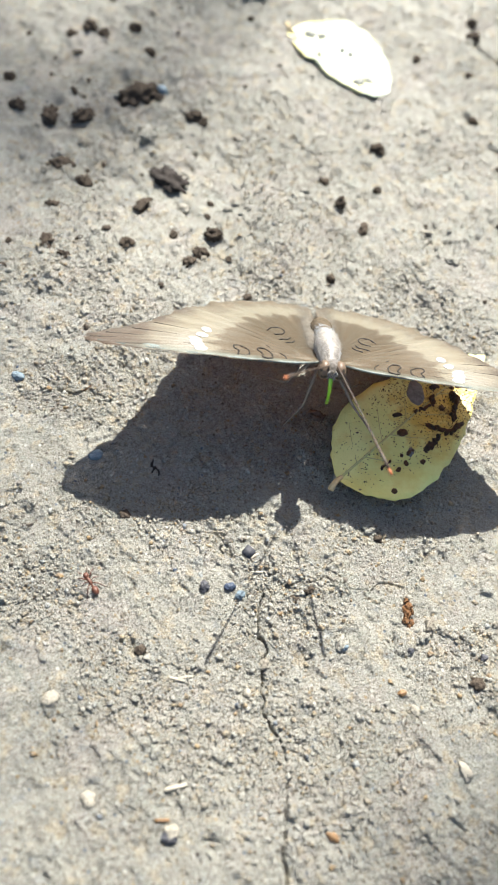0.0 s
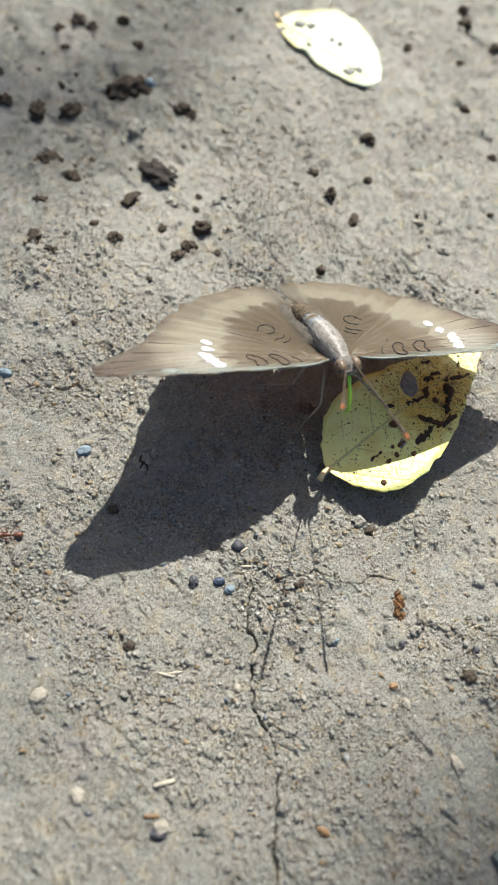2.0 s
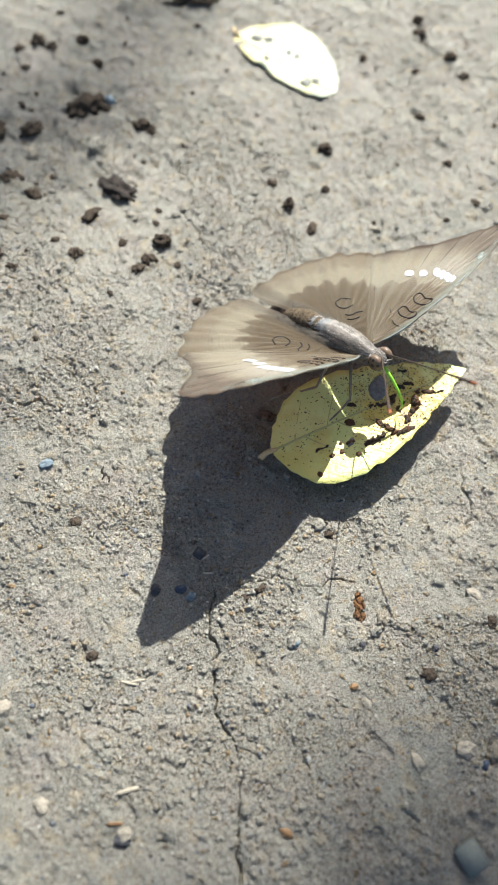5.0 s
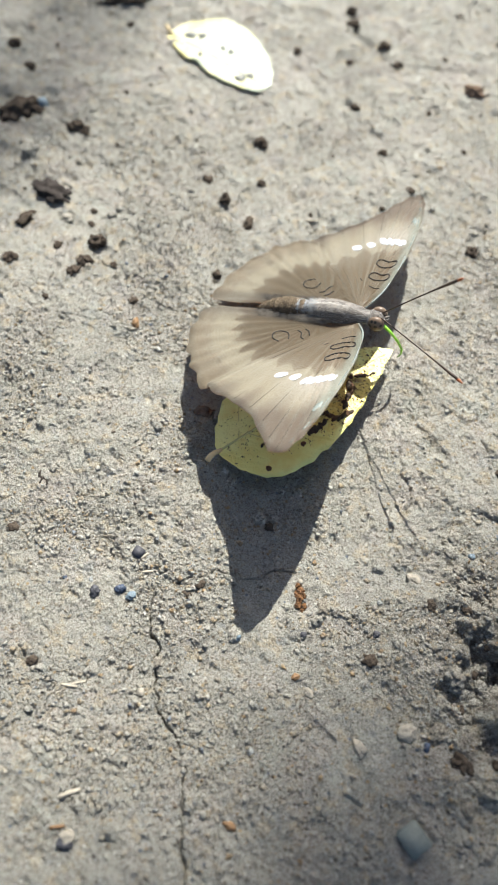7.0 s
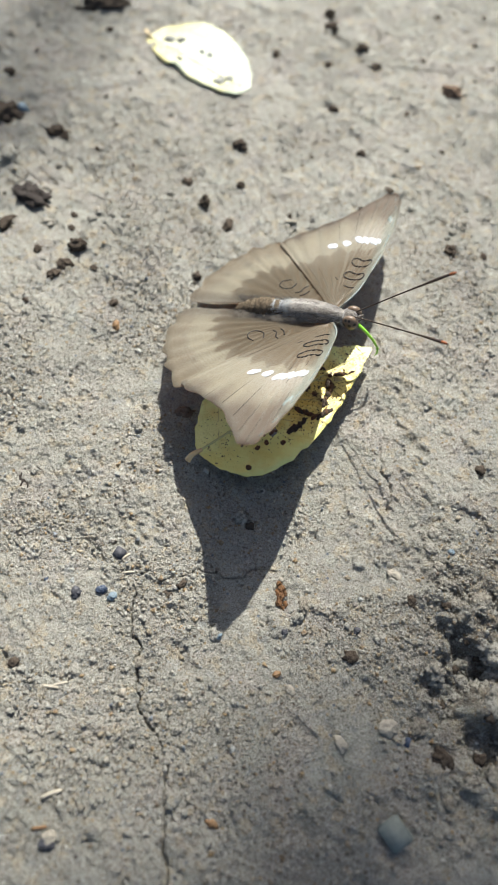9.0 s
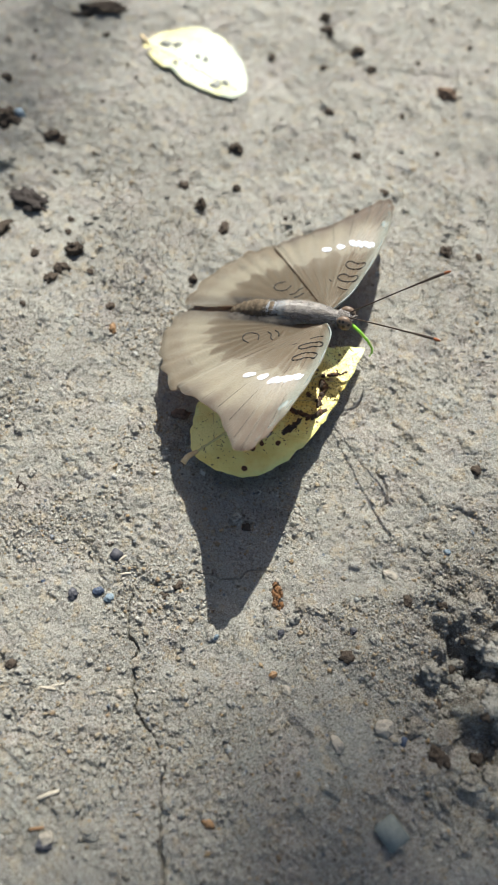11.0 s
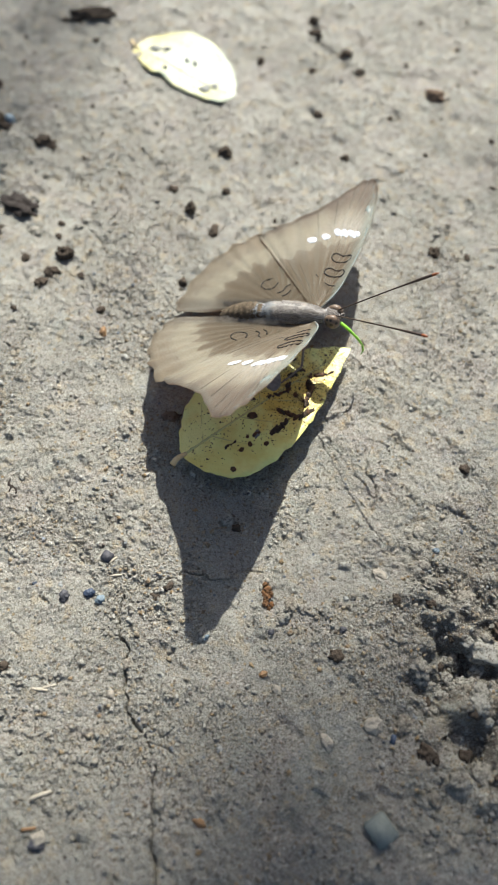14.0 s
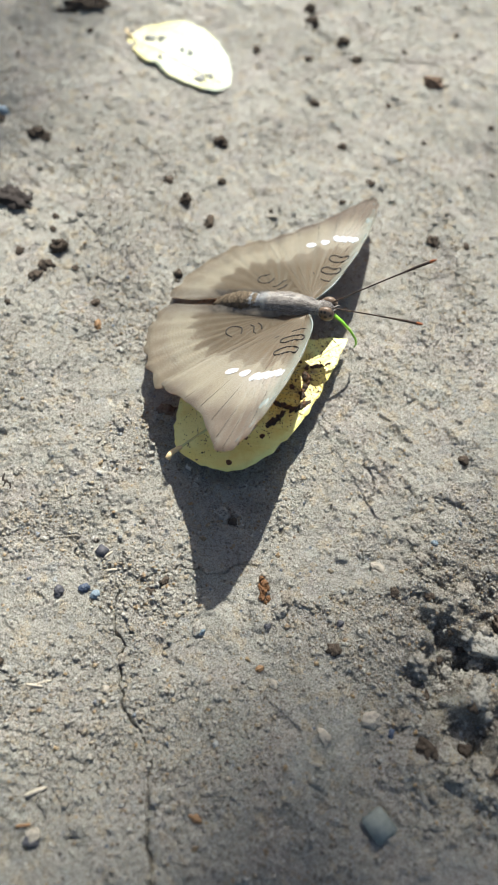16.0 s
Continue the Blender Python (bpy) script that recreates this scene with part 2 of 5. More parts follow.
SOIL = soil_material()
GRAIN = grain_material("soil_grain", ((0.0, (0.345, 0.332, 0.282)), (0.50, (0.413, 0.396, 0.341)), (0.70, (0.326, 0.288, 0.217)), (0.84, (0.384, 0.307, 0.194)), (0.88, (0.384, 0.248, 0.107)), (0.91, (0.192, 0.153, 0.117)), (0.96, (0.574, 0.565, 0.504)), (0.985, (0.384, 0.396, 0.369)), (1.0, (0.096, 0.138, 0.212))), 0.6)
CLOD = grain_material("clod_earth", ((0.0, (0.317, 0.301, 0.252)), (0.5, (0.364, 0.350, 0.296)), (1.0, (0.268, 0.238, 0.184))), by="object")
DARK_CLOD = plain("dark_earth", (0.084, 0.066, 0.050), 0.95, 700, 0.5, 0.9, 0.0006, 0.1)
BROWN_CLOD = plain("brown_earth", (0.22, 0.15, 0.105), 0.9, 900, 0.45, 0.9, 0.0006, 0.1)
BLUE_STONE = plain("blue_grey_stone", (0.05, 0.068, 0.105), 0.45, 1500, 0.5, 0.4)
BLACK_STONE = plain("black_stone", (0.066, 0.066, 0.074), 0.5, 1500, 0.5, 0.5)
PALE_STONE = plain("pale_stone", (0.30, 0.27, 0.215), 0.7, 900, 0.7, 0.5)
GREY_STONE = plain("grey_stone", (0.17, 0.19, 0.17), 0.7, 600, 0.7, 0.5)
ORANGE_STONE = plain("orange_grit", (0.25, 0.145, 0.068), 0.55, 1200, 0.5, 0.4)
HUSK = plain("brown_husk", (0.21, 0.098, 0.036), 0.5, 1700, 0.3, 0.8, 0.0005)
STRAW = plain("straw", (0.42, 0.375, 0.29), 0.6, 1500, 0.6, 0.4)
SLATE = plain("slate_stone", (0.16, 0.21, 0.24), 0.5, 1500, 0.6, 0.4)
FOREWING = wing_material("forewing_scales", False)
HINDWING = wing_material("hindwing_scales", True)
VEIN = plain("wing_vein", (0.085, 0.065, 0.045), 0.5, 2500, 0.6, 0.3, 0.0001)
PALE_VEIN = plain("pale_vein", (0.17, 0.14, 0.10), 0.5, 2500, 0.7, 0.3, 0.0001)
LOOP = plain("wing_loop", (0.03, 0.022, 0.016), 0.6, 2500, 0.6, 0.3, 0.0001)
WHITE_SPOT = plain("wing_white", (0.50, 0.53, 0.57), 0.5, 2500, 0.75, 0.3, 0.0001)
FUR = plain("grey_brown_fur", (0.20, 0.175, 0.148), 0.7, 1600, 0.4, 1.0, 0.0004, 0.2, Sheen_Weight=0.7, Sheen_Roughness=0.3)
ABDOMEN = plain("abdomen_fur", (0.155, 0.118, 0.078), 0.85, 1400, 0.4, 1.0, 0.0004, 0.15)
EYE = eye_material()
GREEN = plain("green_tongue", (0.30, 0.66, 0.05), 0.3, 1500, 0.8, 0.1, 0.0001, 0.5)
ANTENNA = plain("antenna_dark", (0.06, 0.04, 0.028), 0.5, 3000, 0.6, 0.3, 0.0001)
ANTENNA_TIP = plain("antenna_orange", (0.30, 0.095, 0.035), 0.5, 3000, 0.7, 0.2, 0.0001)
LEG = plain("leg_pale", (0.24, 0.20, 0.16), 0.6, 2500, 0.6, 0.4, 0.0001)
LEAF_A = leaf_material("yellow_green_leaf", (0.85, 0.86, 0.36), (0.77, 0.82, 0.31), (0.08, 0.05, 0.03), 0.9, 0.55, 1.0)
LEAF_B = leaf_material("pale_dry_leaf", (0.44, 0.47, 0.38), (0.30, 0.34, 0.24), (0.22, 0.19, 0.12), 0.9, 0.45)
LEAF_VEIN = plain("leaf_midrib", (0.55, 0.52, 0.22), 0.5, 1200, 0.8, 0.2)
STALK = plain("leaf_stalk", (0.62, 0.47, 0.25), 0.5, 1200, 0.75, 0.3)
SPECK = plain("dark_speck", (0.075, 0.055, 0.03), 0.7, 1600, 0.5)
LEAF_ROT = plain("leaf_rot", (0.085, 0.058, 0.038), 0.7, 1300, 0.3, 1.0, 0.0006)
# near-black for a dark scrap, and for a clod whose shade is coloured in
NEAR_BLACK = plain("near_black_lump", (0.035, 0.026, 0.02), 0.75, 1600, 0.5, 0.9, 0.0004)
SCAB = plain("brown_scab", (0.13, 0.065, 0.03), 0.7, 1600, 0.4, 0.9, 0.0004)
PALE_CRUMB = plain("pale_crumb", (0.33, 0.33, 0.29), 0.8, 1300, 0.5, 0.7)
GREY_CHIP = plain("grey_chip", (0.23, 0.225, 0.21), 0.8, 1300, 0.5, 0.7)
ANT = plain("ant_shell", (0.12, 0.042, 0.022), 0.35, 2500, 0.5, 0.3, 0.0001, 0.5)
BARK = plain("bark", (0.16, 0.12, 0.085), 0.9, 60, 0.5, 0.9, 0.01)
FOLIAGE = plain("foliage", (0.06, 0.11, 0.03), 0.5, 40, 0.6, 0.3, 0.001)


# ---- mesh helpers ----
def mesh_from(name, verts, faces, smooth=True):
    me = bpy.data.meshes.new(name)
    me.from_pydata([tuple(v) for v in verts], [], [tuple(f) for f in faces])
    me.update()
    if smooth:
        me.polygons.foreach_set("use_smooth", [True] * len(me.polygons))
    return me


def part(name, me, material, parent=None, label=""):
    """Links a mesh as one object, under a thing or a part where one is given."""
    if isinstance(me, bmesh.types.BMesh):
        bm, me = me, bpy.data.meshes.new(name)
        bm.to_mesh(me)
        bm.free()
        me.polygons.foreach_set("use_smooth", [True] * len(me.polygons))
    if not me.materials:
        me.materials.append(material)
    ob = new(name, me)
    ob.parent = parent
    return tagged(ob, label) if label else ob


def thing(name, label, category, group=""):
    return tagged(new(name), label, category, group)


def curve_points(points, count, closed=False):
    """Points on a Catmull-Rom curve through the given ones."""
    pts = [np.array(p, float) for p in points]
    n = len(pts)
    out = []
    spans = n if closed else n - 1
    for k in range(count):
        s = k / count * spans if closed else k / (count - 1) * spans
        i = min(int(s), spans - 1)
        f = s - i
        if closed:
            a, b, c, d = (pts[(i + j) % n] for j in (-1, 0, 1, 2))
        else:
            a, b, c, d = (pts[min(max(i + j, 0), n - 1)] for j in (-1, 0, 1, 2))
        out.append(0.5 * (2 * b + (c - a) * f + (2 * a - 5 * b + 4 * c - d) * f * f + (3 * b - a - 3 * c + d) * f ** 3))
    return out


def tube(points, radii, sides=6):
    """A tapered tube along a line."""
    pts = [Vector(p) for p in points]
    verts, faces = [], []
    for i, p in enumerate(pts):
        way = (pts[min(i + 1, len(pts) - 1)] - pts[max(i - 1, 0)]).normalized()
        side = way.cross(Vector((0.21, 0.13, 0.97))).normalized()
        up = side.cross(way)
        r = radii[i] if isinstance(radii, (list, tuple)) else radii
        for k in range(sides):
            a = 2 * math.pi * k / sides
            verts.append(p + (side * math.cos(a) + up * math.sin(a)) * r)
    for i in range(len(pts) - 1):
        for k in range(sides):
            a, b = i * sides + k, i * sides + (k + 1) % sides
            faces.append((a, b, b + sides, a + sides))
    faces.append(tuple(reversed(range(sides))))
    faces.append(tuple(range((len(pts) - 1) * sides, len(pts) * sides)))
    return mesh_from("tube", verts, faces)


def blob(size, seed=0, rough=0.25, detail=2, freq=1.6):
    """A knobbly lump with half-sizes size, its base near z = 0."""
    bm = bmesh.new()
    bmesh.ops.create_icosphere(bm, subdivisions=detail, radius=1)
    off = Vector((seed * 3.7, seed * 1.3, seed * 7.1))
    for v in bm.verts:
        p = v.co.copy()
        k = 1 + rough * (noise.noise(p * freq + off) * 1.2 + 0.6 * noise.noise(p * freq * 2.6 + off) + (0.42 * noise.noise(p * freq * 6.1 + off) + 0.3 * noise.noise(p * freq * 12.7 + off) if detail > 3 else 0))
        p *= k
        v.co = Vector((p.x * size[0], p.y * size[1], p.z * size[2]))
    return bm


def lathe(profile, sides=20, squash=1.0, fuzz=0.0, seed=1):
    """A body of rings along x: (x, centre z, half-width)."""
    verts, faces = [], []
    for x, z, r in profile:
        for k in range(sides):
            a = 2 * math.pi * k / sides
            j = 1 + fuzz * noise.noise(Vector((x * 900 + seed, math.cos(a) * 2.2, math.sin(a) * 2.2)))
            verts.append((x, math.cos(a) * r * j, z + math.sin(a) * r * squash * j))
    for i in range(len(profile) - 1):
        for k in range(sides):
            a, b = i * sides + k, i * sides + (k + 1) % sides
            faces.append((a, b, b + sides, a + sides))
    faces.append(tuple(reversed(range(sides))))
    faces.append(tuple(range((len(profile) - 1) * sides, len(profile) * sides)))
    return mesh_from("lathe", verts, faces)


# ---- ground ----
def lattice(ix, iy, seed):
    h = (ix.astype(np.int64) * 374761393 + iy.astype(np.int64) * 668265263 + seed * 1442695041) & 0x7FFFFFFF
    h = ((h ^ (h >> 13)) * 1274126177) & 0x7FFFFFFF
    return ((h ^ (h >> 16)) & 0xFFFF) / 65535.0


def value_noise(x, y, wave, seed):
    """Smooth noise from 0 to 1 with features of about the given length."""
    px, py = x / wave, y / wave
    ix, iy = np.floor(px), np.floor(py)
    fx, fy = px - ix, py - iy
    fx, fy = fx * fx * (3 - 2 * fx), fy * fy * (3 - 2 * fy)
    a, b = lattice(ix, iy, seed), lattice(ix + 1, iy, seed)
    c, d = lattice(ix, iy + 1, seed), lattice(ix + 1, iy + 1, seed)
    return (a + (b - a) * fx) * (1 - fy) + (c + (d - c) * fx) * fy


CRACKS = [
    (0.15, 1.6, [(-3.3, 26.9), (-4.0, 23.4), (-4.2, 20.0), (-3.3, 17.5), (-3.6, 14.2), (-3.6, 9.2), (-3.3, 6.6), (-1.6, 4.1), (-0.2, 1.7), (0.3, -0.8), (-0.3, -4.8), (-1.0, -8.7), (-1.2, -12.5), (-1.0, -14.8), (-1.6, -24)]),
    (0.10, 0.8, [(0, 28.7), (6.1, 29.8), (9.6, 29.7), (11.1, 28.9), (16.1, 28.2), (19.2, 29.2), (22.2, 28.5)]),
    (0.35, 0.9, [(62, 186), (71, 171.5), (78, 170), (86, 169), (94, 166)]),
    (0.22, 0.8, [(47, 52), (46, 47), (47, 43), (45, 38)]),
    (0.22, 0.8, [(-45, 70), (-40, 67), (-36, 67.5), (-32, 65)]),
]


def domes(x, y, cell, seed, fill, squash):
    """Rounded, uneven crumbs standing half out of the soil, one at most in each cell; fill is the share of cells that hold one."""
    wx = x + (value_noise(x, y, cell * 0.55, seed + 40) - 0.5) * cell * 0.42
    wy = y + (value_noise(x, y, cell * 0.55, seed + 41) - 0.5) * cell * 0.42
    px, py = wx / cell, wy / cell
    ix, iy = np.floor(px), np.floor(py)
    out = np.zeros_like(px)
    for dx in (-1, 0, 1):
        for dy in (-1, 0, 1):
            cx, cy = ix + dx, iy + dy
            c = lattice(cx, cy, seed + 2)
            r = 0.16 + 0.40 * c * c
            ex, ey = px - cx - lattice(cx, cy, seed), py - cy - lattice(cx, cy, seed + 1)
            ex, ey = ex * (0.75 + 0.5 * c) + ey * (c - 0.5), ey * (1.25 - 0.5 * c)
            h = np.sqrt(np.clip(1 - (ex * ex + ey * ey) / (r * r), 0, 1)) * r
            out = np.maximum(out, np.where(lattice(cx, cy, seed + 3) < fill, h, 0))
    return out * cell * squash


def ground_height(x, y, crumbs=True):
    """Height of the trodden, crumbly soil at x, y (numpy arrays, metres)."""
    x, y = np.asarray(x, float), np.asarray(y, float)
    near = np.clip(1.5 - np.hypot(x - 0.02, y - 0.09) / 0.5, 0, 1)
    z = (value_noise(x, y, 0.031, 1) - 0.5) * 0.0016
    z += (value_noise(x, y, 0.012, 2) - 0.5) * 0.0009
    warp = value_noise(x, y, 0.006, 9) * 0.004
    z += (value_noise(x + warp, y - warp, 0.0043, 3) - 0.5) * 0.0006
    # the churned bank beside the path
    bank = np.exp(-(((x - 0.057) / 0.013) ** 2 + ((y - 0.004) / 0.020) ** 2))
    z += bank * (0.0010 + (value_noise(x, y, 0.0068, 7) - 0.45) * 0.0090 + (value_noise(x, y, 0.0027, 8) - 0.5) * 0.0050 + (value_noise(x, y, 0.0013, 10) - 0.5) * 0.0022)
    z -= np.clip(bank * 1.4, 0, 1) * (domes(x, y, 0.0074, 100, 0.75, 0.62) + domes(x, y, 0.0035, 105, 0.55, 0.50))
    far = np.exp(-(((x + 0.040) / 0.026) ** 2 + ((y - 0.150) / 0.030) ** 2))
    z += far * ((value_noise(x, y, 0.0085, 17) - 0.5) * 0.0032 + (value_noise(x, y, 0.0032, 18) - 0.5) * 0.0018)
    if crumbs:
        crumbly = np.clip(value_noise(x, y, 0.017, 11) * 1.3 + value_noise(x, y, 0.0055, 13) * 0.9 - 0.62, 0.03, 1) + bank
        # fine crinkle of the dried mud
        z += (value_noise(x + warp * 0.3, y, 0.0022, 4) - 0.5) * 0.00042
        z += (value_noise(x, y + warp * 0.2, 0.00105, 5) - 0.5) * 0.00030 * (0.5 + crumbly)
        z += (value_noise(x, y, 0.00056, 12) - 0.5) * 0.00022 * (0.5 + crumbly)
        # small pits
        z -= domes(x, y, 0.0043, 90, 0.10 + 0.16 * np.clip((y - 0.06) / 0.05, 0, 1), 0.34)
        z -= domes(x, y, 0.0021, 95, 0.10 + 0.10 * crumbly, 0.40)
        z += domes(x, y, 0.0005, 80, 0.15 + 0.6 * crumbly, 0.55)
        z += np.maximum(domes(x, y, 0.00085, 50, 0.12 + 0.75 * crumbly, 0.60), np.maximum(domes(x, y, 0.0016, 60, 0.04 + 0.42 * crumbly, 0.55), domes(x, y, 0.0034, 70, 0.02 + 0.24 * crumbly, 0.45)))
    z = z * near
    for width, depth, line in CRACKS:
        pts = curve_points([np.array(p) * MM for p in line], 6 * len(line))
        lo, hi = np.min(pts, axis=0) - 0.004, np.max(pts, axis=0) + 0.004
        inside = (x > lo[0]) & (x < hi[0]) & (y > lo[1]) & (y < hi[1])
        if not inside.any():
            continue
        gx = x[inside] + (value_noise(x[inside], y[inside], 0.0016, 21) - 0.5) * 0.0012
        gy = y[inside] + (value_noise(x[inside], y[inside], 0.0016, 22) - 0.5) * 0.0012
        best = np.full(gx.shape, 1.0)
        for a, b in zip(pts, pts[1:]):
            d = b - a
            k = np.clip(((gx - a[0]) * d[0] + (gy - a[1]) * d[1]) / (d @ d), 0, 1)
            best = np.minimum(best, np.hypot(gx - a[0] - k * d[0], gy - a[1] - k * d[1]))
        z[inside] -= depth * MM * np.exp(-((best / (width * MM)) ** 2))
    return z


def height_at(x, y):
    """Height of the bare soil under a thing, without its crumbs."""
    return float(ground_height(np.array([x]), np.array([y]), False)[0])


def steps_out(edge, first, sign, limit=60.0):
    out, step = [], first
    while abs(edge) < limit:
        step *= 1.45
        edge += sign * step
        out.append(edge)
    return out


def build_ground():
    xs = list(np.arange(-0.042, 0.070, 0.00017))
    xs = list(np.arange(-0.085, -0.042, 0.0006)) + xs + list(np.arange(xs[-1] + 0.0006, 0.130, 0.0006))
    ys = list(np.arange(-0.030, 0.100, 0.00017))
    ys = ys + list(np.arange(ys[-1] + 0.0004, 0.225, 0.0006))
    xs = steps_out(xs[0], 0.0007, -1)[::-1] + xs + steps_out(xs[-1], 0.0007, 1)
    ys = steps_out(ys[0], 0.0007, -1)[::-1] + ys + steps_out(ys[-1], 0.0007, 1)
    gx, gy = np.meshgrid(np.array(xs), np.array(ys))
    gz = ground_height(gx.ravel(), gy.ravel())
    nx, ny = len(xs), len(ys)
    co = np.stack([gx.ravel(), gy.ravel(), gz], axis=1)
    idx = np.arange(nx * ny).reshape(ny, nx)
    quads = np.stack([idx[:-1, :-1], idx[:-1, 1:], idx[1:, 1:], idx[1:, :-1]], axis=-1).reshape(-1, 4)
    me = bpy.data.meshes.new("ground")
    me.vertices.add(len(co))
    me.vertices.foreach_set("co", co.ravel())
    me.loops.add(quads.size)
    me.loops.foreach_set("vertex_index", quads.ravel())
    me.polygons.add(len(quads))
    me.polygons.foreach_set("loop_start", np.arange(0, quads.size, 4))
    me.polygons.foreach_set("use_smooth", np.ones(len(quads), bool))
    me.update(calc_edges=True)
    me.validate()
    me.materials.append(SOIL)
    tagged(new("ground", me), "dry grey-brown trodden soil with cracks and crumbs", "ground", kind="structure")


build_ground()


# ---- butterfly ----
B = 1.5 * MM          # half the gap between the wing hinges
ROOT_X = 7.0 * MM     # forewing hinge, ahead of the body's origin

# seconds, place, yaw, pitch, roll, then in degrees: forewings left and right, hindwings left and right, forewing twists
FLIGHT = [
    (0.0, (0.00780, 0.06909, 0.01565), -93.4, 34.9, -1.1, -2.8, 1.2, -1.1, 2.7, 0.0, 0.0),
    (0.5, (0.00780, 0.06895, 0.01605), -93.6, 34.6, -0.9, 1.4, 7.6, 3.1, 8.2, 0.0, 0.3),
    (1.0, (0.00802, 0.06917, 0.01583), -93.3, 33.4, -0.7, -0.7, 10.8, 1.0, 10.1, 0.0, 0.5),
    (1.3, (0.00802, 0.06917, 0.01583), -93.0, 32.8, -0.7, 0.5, 11.5, 2.1, 10.7, 0.0, 0.8),
    (1.5, (0.00794, 0.06871, 0.01706), -88.8, 26.7, -1.2, 22.4, 31.0, 20.5, 24.6, 3.0, 15.0),
    (1.62, (0.00800, 0.06880, 0.01720), -84.0, 26.5, -1.0, 26.0, 31.0, 23.9, 25.6, 3.0, 15.0),
    (1.8, (0.00890, 0.06900, 0.01630), -75.0, 27.0, -0.4, -2.0, 16.0, -1.9, 13.3, 1.0, 5.0),
    (2.0, (0.00933, 0.06911, 0.01602), -72.9, 27.3, -0.2, -8.5, 12.4, -8.1, 10.2, 0.8, 4.7),
    (2.25, (0.00960, 0.06930, 0.01590), -71.0, 26.8, -0.2, -7.5, 13.0, -7.1, 10.3, 0.8, 5.5),
    (2.5, (0.01207, 0.07197, 0.01343), -53.9, 21.1, -0.3, 12.2, 27.5, 12.3, 18.2, -0.3, 15.0),
    (2.7, (0.01240, 0.07200, 0.01400), -53.4, 20.8, -2.0, 5.0, 18.0, 0.8, 8.0, 6.0, 14.6),
    (3.0, (0.01286, 0.07207, 0.01468), -53.2, 20.5, -3.5, 1.6, 14.4, -4.7, 4.4, 9.5, 14.2),
    (5.5, (0.02209, 0.07214, 0.01424), -47.4, 21.9, 1.6, 4.3, 29.6, 0.1, 21.1, 10.9, 12.7),
    (6.0, (0.02435, 0.07351, 0.01361), -39.3, 16.8, -0.6, 1.2, 22.7, -3.8, 15.2, 10.1, 10.9),
    (6.3, (0.02860, 0.07530, 0.01318), -30.0, 17.2, 0.6, -4.8, 20.6, -7.4, 15.0, 8.2, 9.7),
    (6.5, (0.03018, 0.07590, 0.01303), -27.7, 17.4, 1.0, -6.6, 20.0, -8.6, 15.0, 7.6, 9.3),
    (7.0, (0.03301, 0.07741, 0.01155), -27.5, 19.1, 0.9, -7.5, 18.8, -9.3, 15.7, 8.9, 7.7),
    (9.0, (0.03242, 0.07742, 0.01145), -27.9, 19.8, 1.3, -6.9, 20.7, -9.6, 17.4, 6.9, 7.5),
    (12.5, (0.03235, 0.07792, 0.01108), -27.2, 20.0, 1.5, -10.0, 18.6, -10.7, 17.2, 5.6, 5.5),
    (13.7, (0.03235, 0.07790, 0.01115), -27.2, 20.1, 1.5, -9.6, 19.0, -10.5, 17.5, 5.6, 5.6),
    (14.0, (0.03227, 0.07741, 0.01191), -26.9, 22.3, 2.6, -3.1, 29.3, -2.4, 25.4, 3.8, 9.4),
    (14.5, (0.03230, 0.07810, 0.01100), -27.3, 20.0, 1.7, -10.8, 18.2, -11.2, 16.4, 5.7, 5.8),
    (16.0, (0.03228, 0.07858, 0.01057), -27.7, 20.0, 2.2, -12.8, 17.2, -12.7, 14.7, 6.0, 6.3),
]

FORE_EDGE = [(1.5, 0.5), (4.2, 5.6), (5.7, 13.7), (6.1, 20.3), (5.8, 27.0), (5.0, 33), (4.0, 37.2), (2.9, 39.6), (1.4, 40.7), (-0.4, 40.0), (-2.6, 37.6), (-5.4, 34.0), (-9.2, 30.6), (-13.2, 28.2), (-16.9, 26.4), (-19.4, 24.8), (-20.4, 23.2), (-18.5, 21)]
HIND_EDGE = [(6.2, 0.4), (5.4, 4.5), (3.0, 9), (0.0, 14), (-4.6, 20.0), (-9.5, 23.6), (-13.8, 24.6), (-16.4, 22.2), (-19.0, 19.4), (-20.6, 16.8), (-23.2, 13.0), (-24.9, 8.2), (-25.6, 3.6), (-24.9, -0.5), (-17, -1.0), (-9, -0.3)]


def fore_z(u, v):
    r = min(1.0, math.hypot(u, v) / (42 * MM))
    return 0.9 * MM * math.sin(math.pi * r) - 0.35 * MM * r * r


def hind_z(u, v, tuck=1.7):
    # the front of the hindwing is tucked under the forewing
    lead = (u - 3 * MM) * 0.80 + (v - 1 * MM) * 0.60
    k = min(1.0, max(0.0, (lead + 7 * MM) / (8 * MM)))
    r = min(1.0, math.hypot(u, v) / (26 * MM))
    return -0.25 * MM - tuck * MM * r * k * k * (3 - 2 * k) + 0.5 * MM * math.sin(math.pi * r)


